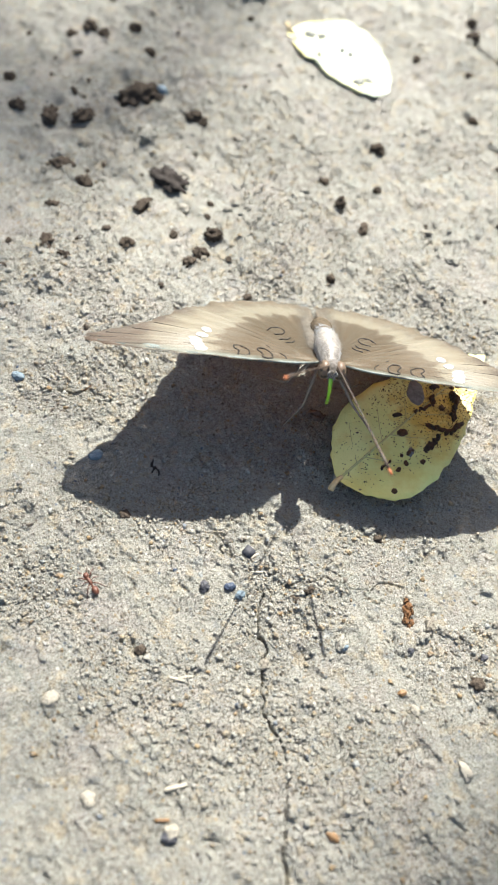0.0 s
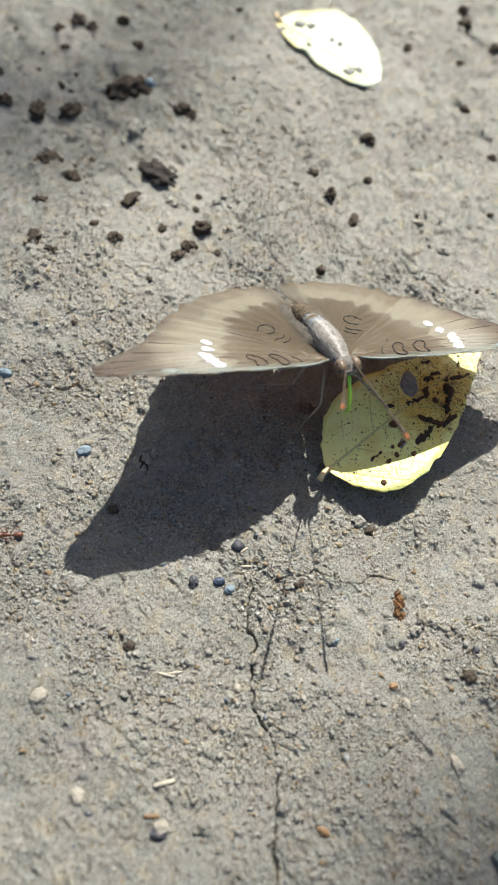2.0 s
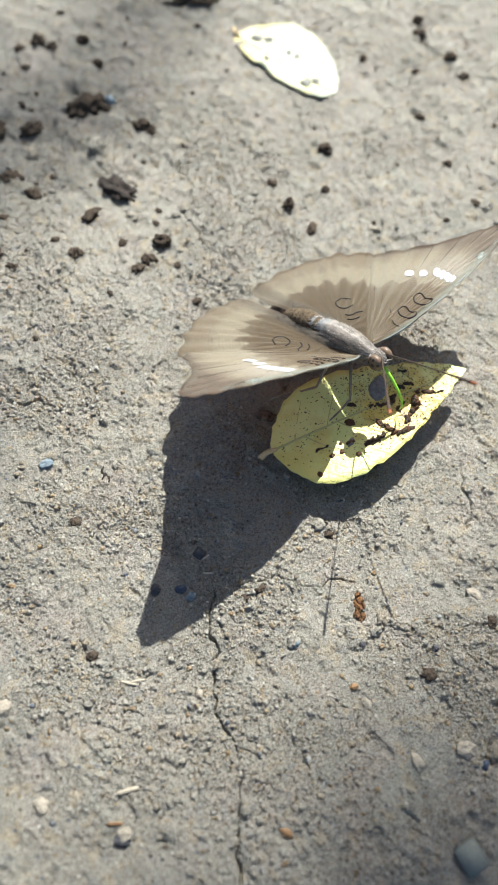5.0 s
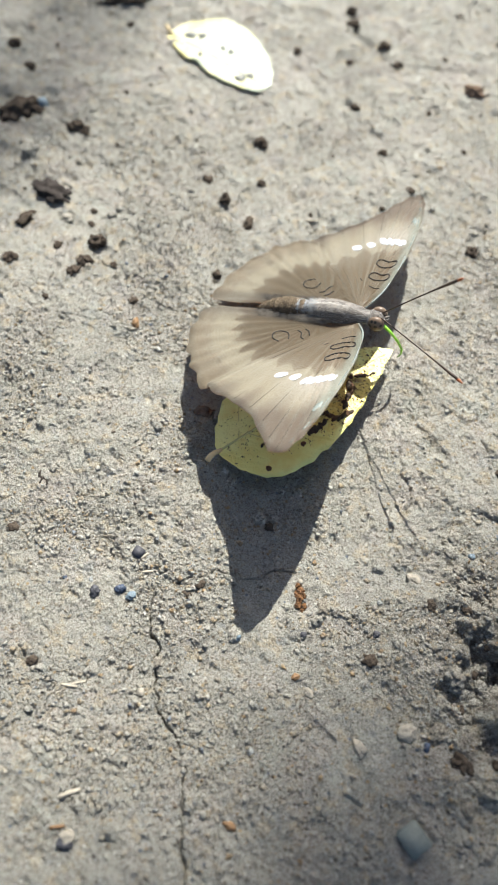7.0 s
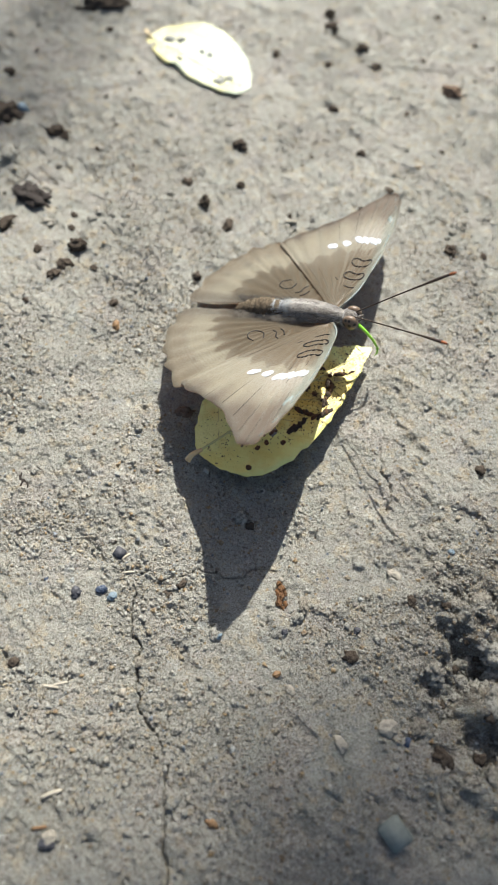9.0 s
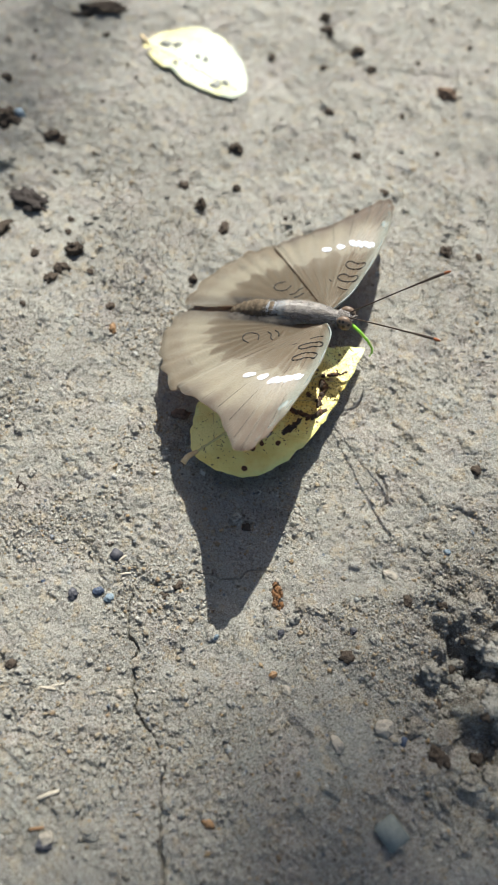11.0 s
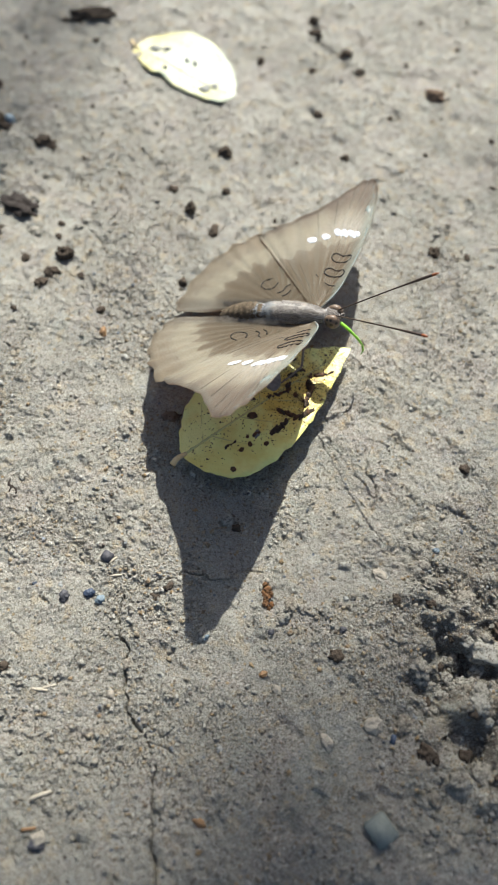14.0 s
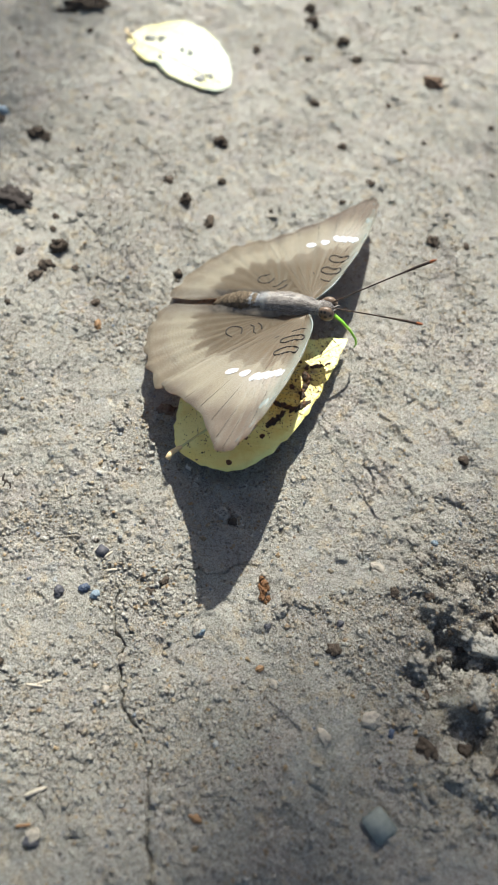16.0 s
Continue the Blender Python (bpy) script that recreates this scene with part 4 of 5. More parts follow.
def build_pale_leaf():
    top = thing("dry_leaf", "pale cream fallen leaf with a wavy edge, lit by the sun", "leaf")
    up = [(-1.2, 1.2), (-0.6, 4.4), (0.6, 7.0), (5.9, 11.4), (10.2, 13.6), (18.3, 13.4), (25.9, 10.4), (31.4, 5.5), (34.4, 0.6)]
    low = [(-1.2, 0.9), (0.4, -1.9), (4.7, -4.2), (10.4, -6.2), (13, -5.0), (17.6, -6.7), (22.7, -6.5), (28.5, -5.6), (33.1, -3.9), (34.4, 0.0)]
    part("blade", leaf_sheet(up, low, pale_leaf_z, seed=8, ragged=0.5), LEAF_B, top)
    part("stalk", tube([(0.5 * MM, 0, 0.7 * MM), (-1.5 * MM, 0.6 * MM, 0.9 * MM), (-3 * MM, 1.6 * MM, 0.8 * MM)], [0.4 * MM, 0.4 * MM, 0.45 * MM], 8), STALK, top, "yellow stalk")
    part("midrib", tube([(u * MM, 0, pale_leaf_z(u * MM, 0) + 0.08 * MM) for u in np.linspace(0, 32, 20)], [0.2 * MM] * 20, 6), LEAF_VEIN, top)
    rnd = random.Random(5)
    for u, v, r in [(4.5, 3.0, 1.5), (7.5, 4.6, 1.1), (15, 4.4, 0.7), (17.5, 4.8, 0.8), (26, -1.8, 1.6), (27.5, 0.6, 1.1), (12, -2.0, 0.6)]:
        ob = part("soil_crumb", blob((r * MM, r * 0.7 * MM, 0.35 * MM), u, 0.8, 3, 2.4), PALE_CRUMB, top)
        ob.matrix_basis = pose(u * MM, v * MM, pale_leaf_z(u * MM, v * MM) + 0.25 * MM, 0, 0, rnd.uniform(0, 360))
    top.matrix_basis = pose(0.00919, 0.18616, height_at(0.02, 0.175) + 0.0005, 0, 0, -43.4)
    return top


leaf = build_leaf()
build_pale_leaf()


# ---- stones, clods and litter lying on the soil ----
def lay(name, me, material, x, y, sink, turn, label, category, group=""):
    ob = part(name, me, material)
    ob.matrix_basis = pose(x * MM, y * MM, height_at(x * MM, y * MM) - sink * MM, 0, 0, turn)
    return tagged(ob, label, category, group)


def chip(size, seed):
    """A flat angular chip of stone with worn corners."""
    rnd = random.Random(seed)
    bm = bmesh.new()
    bmesh.ops.create_cube(bm, size=2)
    for v in bm.verts:
        v.co = Vector((v.co.x * size[0] * rnd.uniform(0.8, 1.15), v.co.y * size[1] * rnd.uniform(0.8, 1.15), v.co.z * size[2] * rnd.uniform(0.7, 1.1))) * MM
    bmesh.ops.bevel(bm, geom=bm.edges[:], offset=0.22 * min(size) * MM, segments=2, affect="EDGES")
    return bm


STONES = [
    ("pebble", BLUE_STONE, -9.0, 28.4, (0.95, 0.75, 0.7), "small dark blue pebble on the dry soil"),
    ("pebble", SLATE, -7.2, 27.0, (0.8, 0.75, 0.7), "small blue-grey pebble on the dry soil"),
    ("pebble", BLACK_STONE, -13.4, 28.5, (1.0, 0.9, 0.8), "small round black pebble on the dry soil"),
    ("pebble", BLACK_STONE, -5.6, 34.8, (1.1, 0.9, 0.8), "black pebble beside a chip of straw"),
    ("pebble", BLACK_STONE, 21.9, 17.6, (0.7, 0.6, 0.6), "small dark grey pebble on the soil"),
    ("pebble", BLACK_STONE, 34.7, 16.2, (0.7, 0.6, 0.6), "small dark grey pebble on the soil"),
    ("pebble", SLATE, 10.6, 18.1, (0.6, 0.6, 0.6), "small blue pebble on the soil"),
    ("pebble", BLUE_STONE, 39.1, -2.5, (0.5, 0.8, 0.5), "blue splinter of stone"),
    ("pebble", SLATE, 54.9, 28.2, (0.7, 0.6, 0.6), "blue-grey pebble on the soil"),
    ("pebble", BLUE_STONE, -18.7, 31.5, (0.5, 0.45, 0.45), "tiny blue pebble on the soil"),
    ("stone", PALE_STONE, 28.3, -1.5, (1.4, 0.95, 0.8), "pale oval stone on the shaded soil"),
    ("stone", PALE_STONE, 36.3, -0.1, (1.6, 1.3, 1.1), "pale rough stone on the shaded soil"),
    ("stone", GREY_STONE, 34.2, -14.8, (2.0, 2.2, 1.0), "square greenish-grey chip of stone"),
    ("stone", CLOD, 59.6, 9.0, (2.4, 4.6, 1.6), "large rough grey lump of earth half buried in the bank"),
    ("stone", SLATE, -25.4, 158.4, (1.5, 1.1, 1.2), "grey-blue chip of stone beside a dark clod"),
    ("stone", SLATE, -50.5, 70.5, (1.2, 1.0, 0.8), "grey-blue stone on the soil"),
    ("stone", SLATE, -34.0, 53.5, (1.4, 1.0, 0.7), "grey-blue stone on the soil"),
    ("stone", PALE_STONE, -37.8, 10.1, (1.4, 1.2, 0.8), "pale tan stone on the soil"),
    ("stone", PALE_STONE, -30.7, -4.3, (1.3, 1.1, 0.7), "pale round stone on the soil"),
    ("stone", BLACK_STONE, -18.3, -9.6, (1.2, 0.9, 0.7), "dark stone on the soil"),
    ("stone", PALE_STONE, -18.0, -8.8, (1.2, 1.0, 0.8), "pale stone against a dark one"),
    ("grit", ORANGE_STONE, -4.4, 86.8, (1.3, 0.75, 0.7), "orange-brown grain beside the wing"),
    ("stone", PALE_STONE, 21.5, 7.8, (0.9, 0.7, 0.5), "small pale stone on the soil"),
    ("stone", PALE_STONE, -6.2, 10.8, (0.6, 0.7, 0.5), "small white stone on the soil"),
    ("stone", PALE_STONE, 43.5, 25.3, (1.0, 1.3, 0.6), "pale stone pressed into the soil"),
    ("stone", PALE_STONE, -37.5, 70.0, (0.6, 0.6, 0.5), "small white stone on the soil"),
    ("grit", ORANGE_STONE, 6.5, -10.0, (1.1, 0.55, 0.4), "flat ochre grain on the shaded soil"),
    ("grit", ORANGE_STONE, 19.6, 10.6, (0.7, 0.6, 0.5), "ochre grain on the soil"),
]
for i, (name, material, x, y, size, label) in enumerate(STONES):
    lay(name, chip(size, i) if "chip" in label or "splinter" in label else blob([c * MM for c in size], i + 1, 0.30, 4, 1.2), material, x, y, -0.25 * size[2], i * 47 % 360, label, "stone", "stones on the soil")

# kind 2 is near-black: at (-22.5, 127.2) a pit's shade put into the colour
CLODS = [
    (18.3, 122.3, (1.4, 1.7, 1.6), 1), (23.2, 114.5, (2.3, 1.0, 0.9), 1), (-22.5, 127.2, (4.4, 2.8, 1.5), 2), (-31.6, 157.2, (5.2, 4.0, 3.0), 1), (29.2, 140.9, (2.2, 1.6, 1.4), 1),
    (-17.1, 149.9, (2.2, 1.8, 1.6), 1), (-28.6, 141.3, (2.6, 1.9, 1.6), 0), (14.8, 129.6, (1.4, 1.2, 1.0), 1), (27.8, 127.1, (1.2, 1.1, 1.0), 1), (14.3, 99.1, (1.2, 1.0, 1.0), 1), (-12.1, 110.3, (1.9, 1.6, 1.5), 1),
    (-28.6, 118.6, (2.4, 1.7, 1.6), 1), (-14.9, 104.3, (1.8, 1.5, 1.3), 1), (-44.6, 147.8, (3.0, 1.9, 1.7), 1), (-52.5, 147.3, (2.8, 2.0, 1.7), 1), (-60.4, 149.8, (2.4, 1.7, 1.6), 1), (-64.2, 160.5, (1.6, 1.8, 1.6), 1),
    (-42.7, 126.3, (2.2, 1.7, 1.5), 1), (-48.7, 131.1, (2.4, 1.6, 1.5), 1), (-49.0, 106.5, (2.2, 1.4, 1.2), 1), (-44.8, 102.4, (1.6, 1.0, 0.9), 1), (-31.4, 106.4, (1.6, 1.4, 1.3), 1), (-45.8, 183.5, (2.2, 1.6, 1.6), 1),
    (-41.9, 181.3, (1.6, 1.7, 1.6), 1), (-33.6, 183.4, (1.7, 1.8, 1.7), 1), (61.9, 188.4, (1.9, 1.9, 1.9), 1), (62.4, 195, (1.8, 1.4, 1.4), 1), (69.0, 178.1, (1.8, 1.6, 1.6), 1), (71.0, 169.5, (1.4, 1.3, 1.3), 1),
    (43.9, 177.6, (1.5, 0.9, 0.8), 1), (42.9, 105.1, (1.5, 0.9, 0.8), 0), (-0.1, 98.3, (1.2, 1.0, 0.9), 0), (56.0, 153.3, (1.3, 1.1, 1.1), 1), (-3.0, 202, (6.5, 2.6, 2.2), 1), (74.6, 101.7, (1.5, 1.3, 1.2), 1),
    (90.0, 157.5, (2.6, 1.9, 1.8), 3), (59.7, 135.2, (1.3, 1.1, 1.0), 1), (63.8, 121.0, (1.3, 1.0, 0.9), 1), (65.5, 44.5, (1.2, 1.0, 0.8), 1),
    (26.2, 21.8, (1.5, 1.0, 1.0), 0), (28.5, 20.8, (1.6, 0.9, 1.0), 0), (24.8, 19.7, (1.3, 0.9, 0.9), 0), (32.6, 11.8, (1.2, 1.4, 1.1), 1), (10.2, 18.6, (1.2, 1.3, 0.8), 0), (-3.2, 15.4, (1.1, 0.9, 0.8), 0), (-0.1, -0.2, (0.9, 1.0, 0.8), 0),
    (5.0, 27.9, (1.0, 0.7, 0.6), 1), (2.4, 26.4, (0.9, 0.8, 0.6), 1), (8.5, 63.6, (1.8, 1.1, 0.8), 3), (7.3, 52.0, (0.9, 0.8, 0.7), 0), (16.9, 39.7, (1.4, 1.2, 0.9), 0), (18.6, 37.8, (0.9, 0.8, 0.7), 1), (-23.1, 50.9, (2.0, 0.9, 0.7), 2),
    (-21.0, 53.2, (0.9, 0.8, 0.7), 0), (-18.4, 31.9, (0.6, 0.5, 0.5), 0), (-28, 42, (1.2, 0.9, 0.7), 1), (-24, 18, (1.0, 0.8, 0.6), 1), (-14, 15.5, (1.3, 0.9, 0.7), 0), (43.1, 3.7, (1.5, 1.2, 0.8), 0), (48.3, 1.2, (1.6, 1.3, 1.0), 0),
    (46.2, 7.9, (1.7, 1.4, 1.0), 0), (57.1, 18.3, (1.8, 1.4, 0.9), 0), (52.2, -9.8, (1.9, 1.5, 1.1), 0), (54, 5.0, (1.6, 1.3, 1.1), 0),
]
scatter = random.Random(33)
for _ in range(70):
    k = scatter.uniform(0.5, 1.5)
    CLODS.append((scatter.gauss(54, 7), scatter.gauss(2, 15), (k * 1.25, k, k * 0.85), int(scatter.random() < 0.22)))
for _ in range(46):
    k = scatter.uniform(0.5, 1.3)
    CLODS.append((scatter.gauss(-40, 16), scatter.gauss(140, 26), (k * 1.3, k, k * 0.8), int(scatter.random() < 0.4)))
for _ in range(110):
    k = 0.45 + 0.5 * scatter.random() ** 2
    CLODS.append((scatter.uniform(-70, 112), scatter.uniform(92, 200), (k * 1.3, k, k * 0.8), int(scatter.random() < 0.45)))
for i, (x, y, size, dark) in enumerate(CLODS):
    lay("soil_clod", blob([c * MM for c in size], i * 1.7 + 20, 0.45, 4 if max(size) > 1.4 else 3, 2.1), (CLOD, DARK_CLOD, NEAR_BLACK, BROWN_CLOD)[dark], x, y, (0.05 if x > -25 else 0.2) * size[2], i * 71 % 360,
        ("grey-brown crumbly clod of earth", "dark brown crumbly clod of earth", "nearly black crumbly lump on the soil", "reddish-brown crumbly clod of earth")[dark], "clod", "clods of earth")

LITTER = [
    (-17.6, -2.9, 3.4, 0.36, 12, STRAW, "short white bit of straw on the soil"),
    (-17.9, 13.2, 2.8, 0.24, 165, STRAW, "broken tan straw on the soil"),
    (-16.4, 13.4, 2.6, 0.20, 8, STRAW, "broken tan straw on the soil"),
    (-4.6, 34.0, 1.9, 0.26, 35, STRAW, "chip of straw beside a black pebble"),
    (-4.2, 31.1, 2.0, 0.24, 2, STRAW, "chip of straw on the soil"),
    (-36.0, 68.8, 4.0, 0.12, 40, HUSK, "thin brown fibre on the soil"),
    (-12.0, 48.0, 3.0, 0.12, 95, STRAW, "thin pale fibre on the soil"),
    (38.2, 113.9, 3.0, 0.35, 170, STRAW, "blunt pale twig on the soil"),
    (-19.4, -7.3, 2.2, 0.26, 0, ORANGE_STONE, "flat orange splinter on the soil"),
]
for x, y, length, r, turn, material, label in LITTER:
    line = [((k - 0.5) * length * MM, 0.02 * length * MM * math.sin(k * 3), 0.08 * MM * math.sin(k * 5)) for k in np.linspace(0, 1, 6)]
    lay("straw_bit", tube(line, [r * 0.8 * MM, r * MM, r * 0.95 * MM, r * MM, r * 0.9 * MM, r * 0.6 * MM], 7), material, x, y, -0.8 * r, turn, label, "straw", "bits of plant litter")


def build_husk():
    top = thing("seed_husk", "torn orange-brown seed husk on the soil", "husk")
    for i, (x, y, z, s) in enumerate([(0, 0, 0.4, (0.6, 0.9, 0.5)), (0.3, 1.3, 0.5, (0.55, 0.7, 0.45)), (-0.2, -1.2, 0.3, (0.5, 0.7, 0.4)), (0.7, 0.6, 0.3, (0.4, 0.6, 0.4)), (-0.5, 0.7, 0.3, (0.4, 0.5, 0.3)), (0.9, -1.4, 0.3, (0.4, 0.5, 0.35)), (-0.1, 2.2, 0.4, (0.45, 0.5, 0.4)), (0.5, -2.0, 0.2, (0.35, 0.4, 0.3))]):
        ob = part("flake", blob([c * MM for c in s], i * 5 + 2, 0.8, 3, 2.6), HUSK, top)
        ob.location = (x * MM, y * MM, z * MM)
    ob = part("pale_tip", blob((0.5 * MM, 0.5 * MM, 0.45 * MM), 9, 0.2, 2), PALE_STONE, top, "pale tip")
    ob.location = (0.2 * MM, 3.0 * MM, 0.5 * MM)
    top.matrix_basis = pose(0.0222, 0.0239, height_at(0.0222, 0.0239), 0, 0, -8)


build_husk()


# ---- ants ----
def build_ant():
    top = thing("ant", "small reddish-brown ant running over the soil", "ant", "ants on the soil")
    for name, x, z, s in (("head", 1.55, 0.75, (0.52, 0.48, 0.38)), ("thorax", 0.35, 0.80, (0.85, 0.33, 0.34)), ("waist", -0.65, 0.75, (0.24, 0.17, 0.2)), ("gaster", -1.6, 0.78, (0.85, 0.58, 0.52))):
        ob = part(name, blob([c * MM for c in s], 2, 0.05, 3), ANT, top)
        ob.location = (x * MM, 0, z * MM)
    for s in (1, -1):
        for x0, x1, x2 in ((0.8, 1.5, 2.3), (0.35, 0.4, 0.3), (-0.1, -0.9, -2.0)):
            part("leg", tube([(x0 * MM, s * 0.25 * MM, 0.7 * MM), (x1 * MM, s * 1.0 * MM, 1.15 * MM), (x2 * MM, s * 1.9 * MM, 0.02 * MM)], [0.10 * MM, 0.085 * MM, 0.05 * MM], 5), ANT, top)
        part("antenna", tube([(1.9 * MM, s * 0.2 * MM, 0.9 * MM), (2.3 * MM, s * 0.75 * MM, 1.25 * MM), (3.1 * MM, s * 0.9 * MM, 0.7 * MM)], [0.06 * MM, 0.055 * MM, 0.05 * MM], 5), ANT, top)
    return top


ant_near = build_ant()
ant_side = copy_thing(ant_near, pose(-0.033, 0.029, 0))


# ---- loose grains and crumbs ----
def scatter_grains():
    """Thousands of small grains lying on the soil, in one mesh."""
    rnd = np.random.RandomState(7)
    base = np.array([(1, 0, 0), (-1, 0, 0), (0, 1, 0), (0, -1, 0), (0, 0, 1), (0, 0, -1)], float)
    tris = np.array([(0, 2, 4), (2, 1, 4), (1, 3, 4), (3, 0, 4), (2, 0, 5), (1, 2, 5), (3, 1, 5), (0, 3, 5)])
    count = 110000
    xs = np.concatenate([rnd.uniform(-0.060, 0.082, count * 2), rnd.uniform(-0.080, 0.125, count)])
    ys = np.concatenate([rnd.triangular(-0.032, 0.020, 0.170, count * 2), rnd.uniform(-0.030, 0.215, count)])
    mixed = rnd.permutation(count * 3)
    xs, ys = xs[mixed], ys[mixed]
    keep = rnd.uniform(0, 1, count * 3) < np.clip(value_noise(xs, ys, 0.014, 31) * 2.4 - 0.72 + np.exp(-((xs - 0.057) / 0.016) ** 2 - ((ys - 0.004) / 0.024) ** 2), 0.08, 1)
    xs, ys = xs[keep][:count], ys[keep][:count]
    n = len(xs)
    size = np.minimum(0.00008 * rnd.pareto(2.2, n) + 0.00010, 0.00055)
    shape = rnd.uniform(0.65, 1.3, (n, 1, 3)) * np.array([1, 1, 0.75])
    lumps = (base[None] * rnd.uniform(0.7, 1.25, (n, len(base), 1)) + rnd.uniform(-0.3, 0.3, (n, len(base), 3))) * shape * size[:, None, None]
    ang = rnd.uniform(0, 6.283, n)
    c, s = np.cos(ang)[:, None], np.sin(ang)[:, None]
    out = np.empty_like(lumps)
    out[..., 0] = lumps[..., 0] * c - lumps[..., 1] * s + xs[:, None]
    out[..., 1] = lumps[..., 0] * s + lumps[..., 1] * c + ys[:, None]
    out[..., 2] = lumps[..., 2] + (ground_height(xs, ys) + size * 0.25)[:, None]
    faces = (tris[None] + (np.arange(n) * len(base))[:, None, None]).reshape(-1, 3)
    me = bpy.data.meshes.new("soil_grains")
    co = out.reshape(-1, 3)
    me.vertices.add(len(co))
    me.vertices.foreach_set("co", co.ravel())
    me.loops.add(faces.size)
    me.loops.foreach_set("vertex_index", faces.ravel())
    me.polygons.add(len(faces))
    me.polygons.foreach_set("loop_start", np.arange(0, faces.size, 3))
    me.update(calc_edges=True)
    me.materials.append(GRAIN)
    tagged(new("soil_grains", me), "loose grains and crumbs of dry soil", "grains", kind="stuff")


scatter_grains()


def scatter_crumbs():
    """Larger crumbs, each a thing of its own on one of six shared meshes."""
    rnd = random.Random(21)
    shapes = []
    for k in range(6):
        bm = blob((MM, 0.8 * MM, 0.6 * MM), k * 2.9, 0.8, 2, 2.4)
        me = bpy.data.meshes.new("crumb")
        bm.to_mesh(me)
        bm.free()
        me.materials.append(CLOD)
        shapes.append(me)
    for k in range(170):
        x, y = rnd.uniform(-50, 80), rnd.uniform(-22, 120)
        if rnd.random() < 0.25:
            x, y = rnd.uniform(40, 75), rnd.uniform(-20, 40)
        s = rnd.uniform(0.3, 0.7)
        ob = new("soil_crumb", shapes[k % 6])
        ob.matrix_basis = pose(x * MM, y * MM, height_at(x * MM, y * MM) + 0.15 * s * MM, 0, 0, rnd.uniform(0, 360)) @ Matrix.Diagonal((s, s, s, 1))
        tagged(ob, "small grey-brown crumb of dry soil", "crumb", "crumbs of soil")


scatter_crumbs()


# ---- the tree whose leaves shade parts of the soil ----
def build_tree():
    top = thing("tree", "leafy tree whose boughs dapple the soil with shade", "tree")
    trunk = Vector((3.2, 3.4, 0))
    part("trunk", tube([trunk + Vector((0, 0, -0.05)), trunk + Vector((0.03, 0.02, 1.4)), trunk + Vector((-0.05, 0.04, 2.9)), trunk + Vector((-0.02, 0.1, 4.4))], [0.11, 0.085, 0.07, 0.03], 12), BARK, top)
    far = SUN_DIR * 4.5
    part("limb", tube([trunk + Vector((-0.04, 0.03, 2.7)), Vector((2.5, 3.2, 3.1)), Vector((1.7, 3.0, 3.35)), far + Vector((0.20, -0.16, 0.02)), far + Vector((-0.06, -0.21, 0.02))], [0.05, 0.035, 0.022, 0.010, 0.004], 8), BARK, top)
    rnd = random.Random(3)

    def leaves(name, spots):
        verts, faces = [], []
        for c, r in spots:
            way = Vector((rnd.uniform(-1, 1), rnd.uniform(-1, 1), rnd.uniform(-0.3, 0.3))).normalized()
            nor = (SUN_DIR + Vector((rnd.uniform(-0.5, 0.5), rnd.uniform(-0.5, 0.5), rnd.uniform(-0.3, 0.3)))).normalized()
            side = nor.cross(way).normalized()
            way = side.cross(nor)
            n = len(verts)
            for k, w in ((-1, 0.0), (-0.55, 0.42), (0, 0.55), (0.55, 0.38), (1, 0.0)):
                lift = nor * (0.12 * r * (1 - k * k))
                verts += [c + way * k * r + side * w * r + lift * 0.3, c + way * k * r - lift, c + way * k * r - side * w * r + lift * 0.3]
            for i in range(4):
                a = n + i * 3
                faces += [(a, a + 1, a + 4, a + 3), (a + 1, a + 2, a + 5, a + 4)]
        return tagged(part(name, mesh_from(name, verts, faces), FOLIAGE, top), kind="stuff")

    crown = []
    for _ in range(900):
        p = Vector((rnd.gauss(0, 1), rnd.gauss(0, 1), rnd.gauss(0, 1))).normalized() * rnd.uniform(0.35, 0.95)
        crown.append((trunk + Vector((0.1 + p.x * 1.1, 0.5 + p.y, 4.5 + p.z * 0.8)), rnd.uniform(0.03, 0.055)))
    leaves("crown", crown)
    for name, spots in (("spray", FIRM_SHADE), ("loose_spray", LOOSE_SHADE)):
        made = []
        for k, (x, y, size) in enumerate(spots):
            made.append((Vector((x * MM, y * MM, 0)) + SUN_DIR * (4.2 + 0.7 * ((k * 0.618) % 1)), size * MM))
        sprays[name] = leaves(name, made)
    return sprays


# where the shade of the boughs' leaves falls on the soil, in mm: x, y, leaf size
FIRM_SHADE = [(-28, 160, 17), (-20, 172, 15), (-48, 140, 16), (-62, 120, 16), (-70, 150, 18), (-80, 175, 18), (-50, 168, 16), (-8, 205, 18), (-28, 215, 18), (-75, 90, 14), (-52, 70, 12), (-48, 20, 12), (-38, -14, 12), (112, 122, 15), (128, 138, 16)]
LOOSE_SHADE = [(-30, -52, 20), (0, -48, 22), (30, -52, 23), (62, -48, 23), (92, -52, 22), (-22, -26, 15), (6, -18, 23), (33, -17, 25), (63, -22, 20), (95, -22, 23), (20, -32, 17), (48, -34, 14), (20, -8, 11), (35, 5, 20), (64, 4, 14), (92, 6, 17), (64, 33, 10), (90, 34, 16)]
sprays = {}
build_tree()


# ---- what moves ----
def body_pose(place, yaw, pitch, roll):
    a = Matrix.Translation(place) @ pose(0, 0, 0, 0, 0, yaw) @ pose(0, 0, 0, 0, -pitch, 0) @ pose(0, 0, 0, roll, 0, 0)
    return a


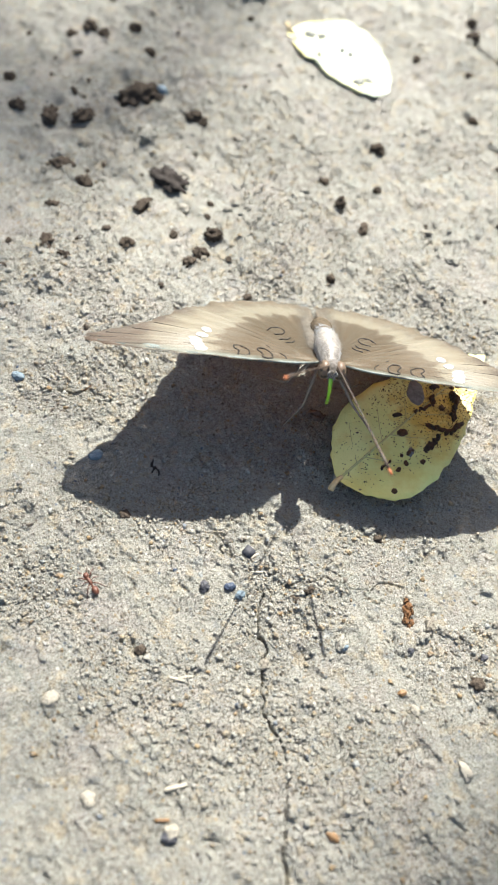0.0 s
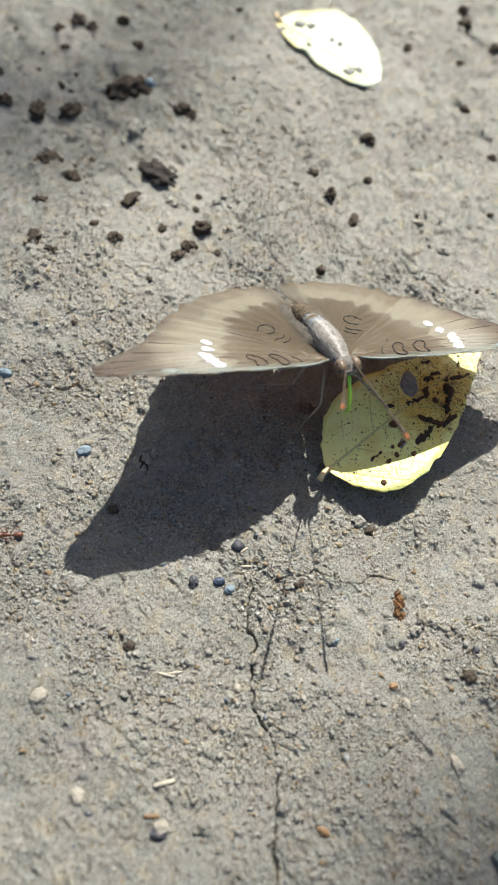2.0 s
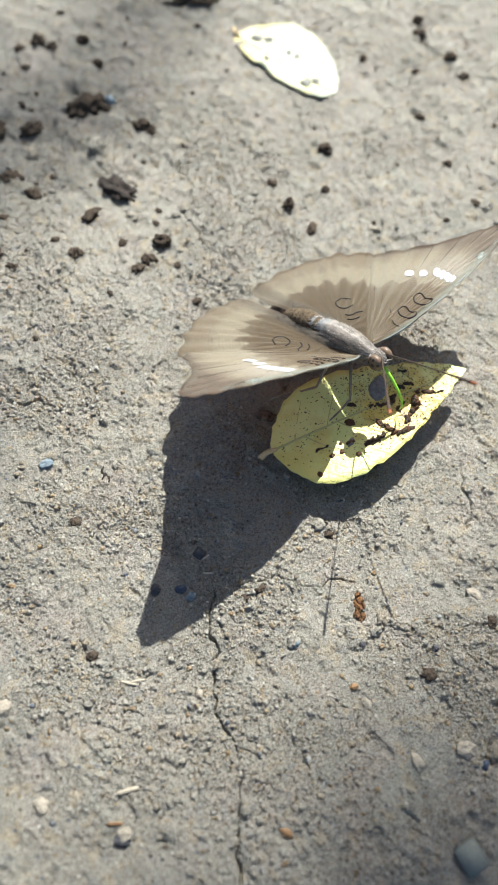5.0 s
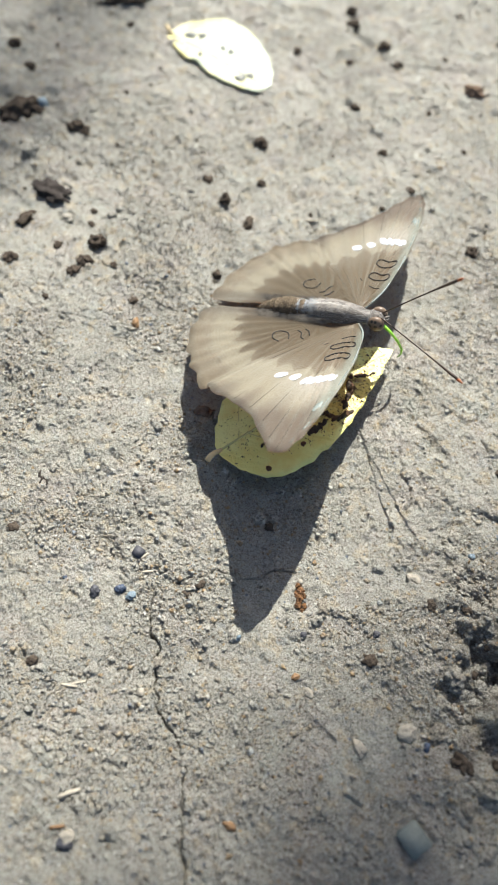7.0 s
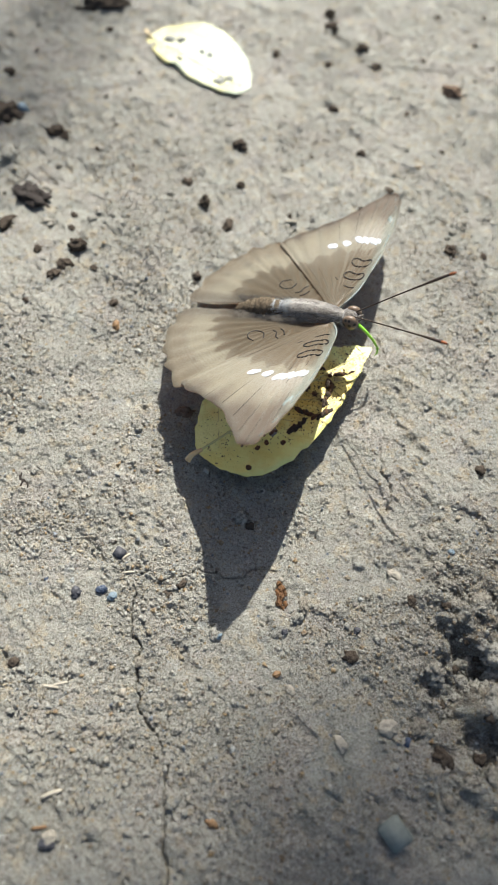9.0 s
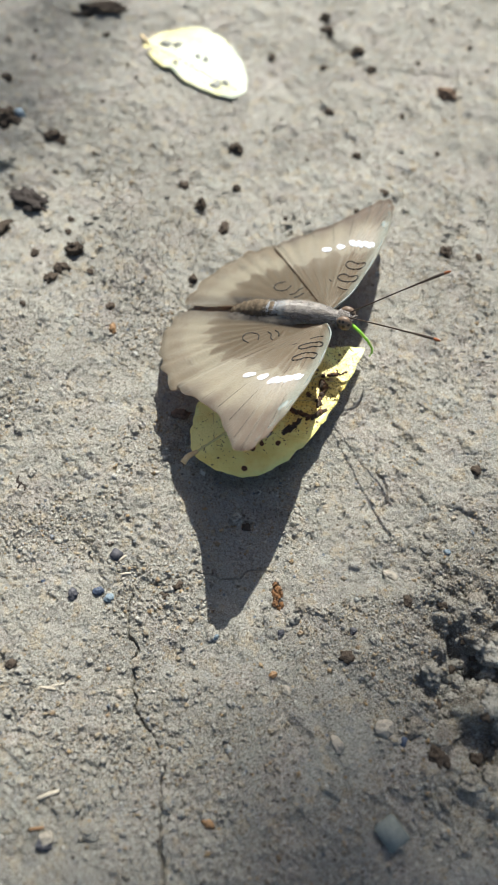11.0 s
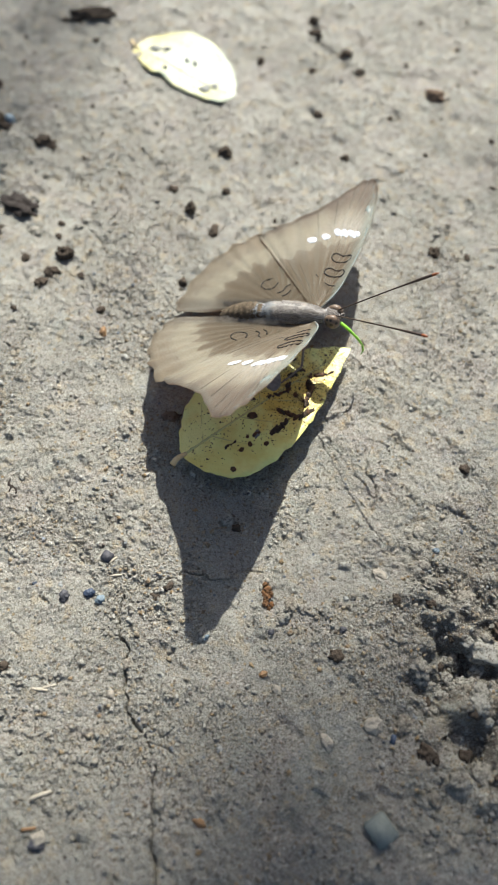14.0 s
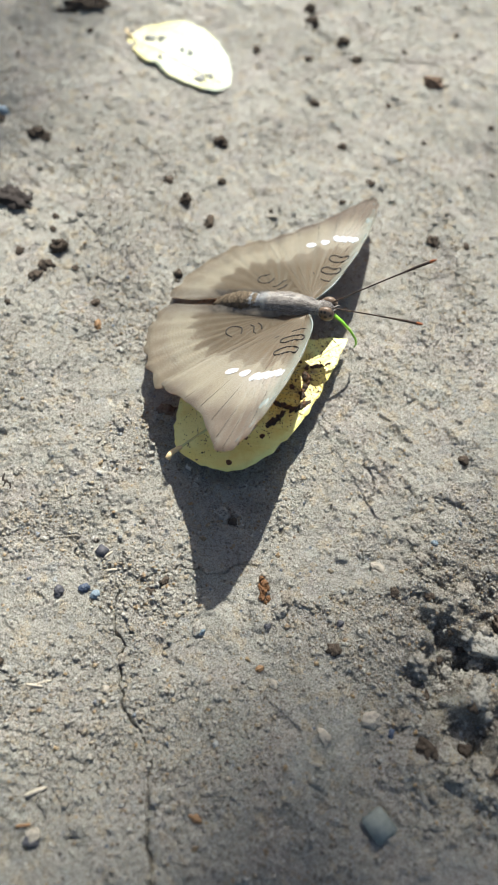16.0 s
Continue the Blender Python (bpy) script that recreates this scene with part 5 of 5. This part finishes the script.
def aim(base, way, axis):
    """A pose at base that turns the given axis of a part towards way."""
    return Matrix.Translation(base) @ axis.rotation_difference(Vector(way).normalized()).to_matrix().to_4x4()


def motions():
    rows = {k: [] for k in butterfly}
    for t, place, yaw, pitch, roll, fl, fr, hl, hr, tl, tr in FLIGHT:
        m = body_pose(place, yaw, pitch, roll)
        rows["top"].append((t, m))
        rows["fwl"].append((t, pose(ROOT_X, B, 0, fl, 0, 0) @ pose(0, 0, 0, 0, -tl, 0)))
        rows["fwr"].append((t, pose(ROOT_X, -B, 0, -fr, 0, 0) @ pose(0, 0, 0, 0, -tr, 0)))
        rows["hwl"].append((t, pose(0, B, 0, hl, 0, 0)))
        rows["hwr"].append((t, pose(0, -B, 0, -hr, 0, 0)))
        # feet stay on the soil: each leg swings from its hip to reach it
        for key, hip, turn in (("leglmid", (5.5, 1.4, -1.6), 62 if t < 5 else 100), ("legrmid", (5.5, -1.4, -1.6), -48 if t < 2.2 else (-72 if t < 6.2 else -110)), ("leglhind", (1.5, 1.5, -1.8), 115), ("legrhind", (1.5, -1.5, -1.8), -115)):
            hip = Vector(hip) * MM
            drop = min(0.95, ((m @ hip).z - (3.5 * MM if key == "leglmid" else 0.6 * MM)) / (18 * MM))
            flat = math.sqrt(1 - drop * drop)
            a = radians(yaw + turn)
            way = m.to_3x3().inverted() @ Vector((math.cos(a) * flat, math.sin(a) * flat, -drop))
            rows[key].append((t, aim(hip, way, Vector((0, 0, -1)))))
    for key, base, tips in (
        ("anl", (12.7, 0.7, 1.2), [(0, 31.6, 8.1, -8.0), (0.4, 31.1, 12.2, 5.0), (1.0, 31.1, 12.6, 5.5), (1.5, 28.3, 14.6, 8.8), (2.0, 34.9, -1.2, 1.2), (2.5, 32.4, 5.1, 10.6), (3.0, 32.1, 7.4, 9.8), (5.5, 33.6, -3.7, 7.7), (6, 30.4, 2.1, 14.7), (6.5, 28.4, -3.9, 16.4), (9, 31.8, 0.9, 12.8), (12.5, 32.3, 1.7, 11.8), (14, 32.9, 1.2, 10.6), (16, 32.8, 3.4, 10.4)]),
        ("anr", (12.7, -0.7, 1.2), [(0, 32.3, -10.2, 6.2), (1.0, 32.0, -10.4, 6.8), (1.5, 31.2, -9.5, 10.0), (2.0, 32.0, -10.2, 7.3), (2.5, 30.2, -12.6, 6.3), (3.0, 28.7, -16.1, -0.7), (5.5, 27.3, -14.7, 9.5), (6, 31.4, -10.5, 8.4), (6.5, 23.7, -20.1, 0.3), (7.2, 31, -11, 3), (9, 32.3, -9.7, 6.9), (12.5, 32.3, -9.4, 7.3), (14, 32.6, -9.3, 6.5), (16, 32.7, -8.4, 7.3)]),
        ("tongue", (12.2, 0, -1.2), [(0, 7.0, 1.0, -8.5), (1.5, 7.5, 1.0, -8.5), (2.5, 14.2, 0.5, -9.5), (5.5, 15.6, 0.8, -9.5), (16, 15.6, 0.2, -9.0)]),
    ):
        base = Vector(base) * MM
        axis = Vector((0, 0, -1)) if key == "tongue" else Vector((1, 0, 0))
        rows[key] = [(t, aim(base, Vector((x, y, z)) * MM - base, axis)) for t, x, y, z in tips]
        if rows[key][-1][0] < 16:
            rows[key].append((16, rows[key][-1][1]))
    for key, ob in butterfly.items():
        walk(ob, rows[key])
    walk(sprays["loose_spray"], [(t, pose(x * MM, y * MM, 0)) for t, x, y in SWAY])
    walk(leaf, [(t, pose(x * MM, y * MM, z * MM, rx, ry, yaw)) for t, x, y, z, rx, ry, yaw in LEAF_ROWS])
    walk(ant_near, [(t, pose(x * MM, y * MM, height_at(x * MM, y * MM), 0, 0, yaw)) for t, x, y, yaw in NEAR_ANT])
    walk(ant_side, [(t, pose(x * MM, y * MM, height_at(x * MM, y * MM), 0, 0, yaw)) for t, x, y, yaw in SIDE_ANT])


SWAY = [(0, 14, -16), (1.5, 14, -14), (3.0, 2, -2), (6.0, 4, -3), (9.0, 0, 0), (13.5, 0, 0), (14.0, -5, 2), (14.5, -18, 9), (15.5, -10, 2), (16, -5, 0)]
LEAF_ROWS = [(0, 11.1, 47.8, 3.2, 0, -3, 41.6), (1.5, 11.0, 47.9, 3.2, 0, -3, 41.0), (2.0, 11.1, 48.3, 3.2, 0, -3, 39.6), (2.5, 11.3, 49.0, 3.2, 0, -1, 38.0), (3.0, 11.6, 49.0, 3.2, 0, -2.5, 35.3), (5.5, 8.3, 54.0, 3.2, 0, -6, 21.5), (6.0, 8.5, 53.7, 3.2, 0, -5.4, 22.3), (6.5, 9.4, 53.5, 3.2, 0, -3.2, 24.4), (7.0, 10.1, 52.2, 3.2, 0, -3, 28.8), (9.0, 10.1, 52.2, 3.2, 0, -3, 28.8), (12.5, 9.9, 52.2, 3.2, 0, -2, 30.3), (16, 9.8, 52.1, 3.2, 0, -2, 30.5)]
NEAR_ANT = [(0, 30, 66, -110), (11.3, 25, 52, -110), (11.8, 16, 33, -115), (12.2, 12.5, 20, -105), (12.5, 9, 5, -100), (12.6, 8, 2, -100), (12.8, 6, -6, -105), (13.0, 1, -17, -112), (13.4, -8, -36, -115), (16, -45, -120, -115)]
SIDE_ANT = [(0, -33, 29, 125), (0.3, -36, 31, 130), (0.7, -41, 35, 145), (1.0, -44.5, 37, 165), (1.7, -45.5, 37, 180), (2.5, -46.5, 37.4, 180), (16, -60, 40, 180)]
motions()
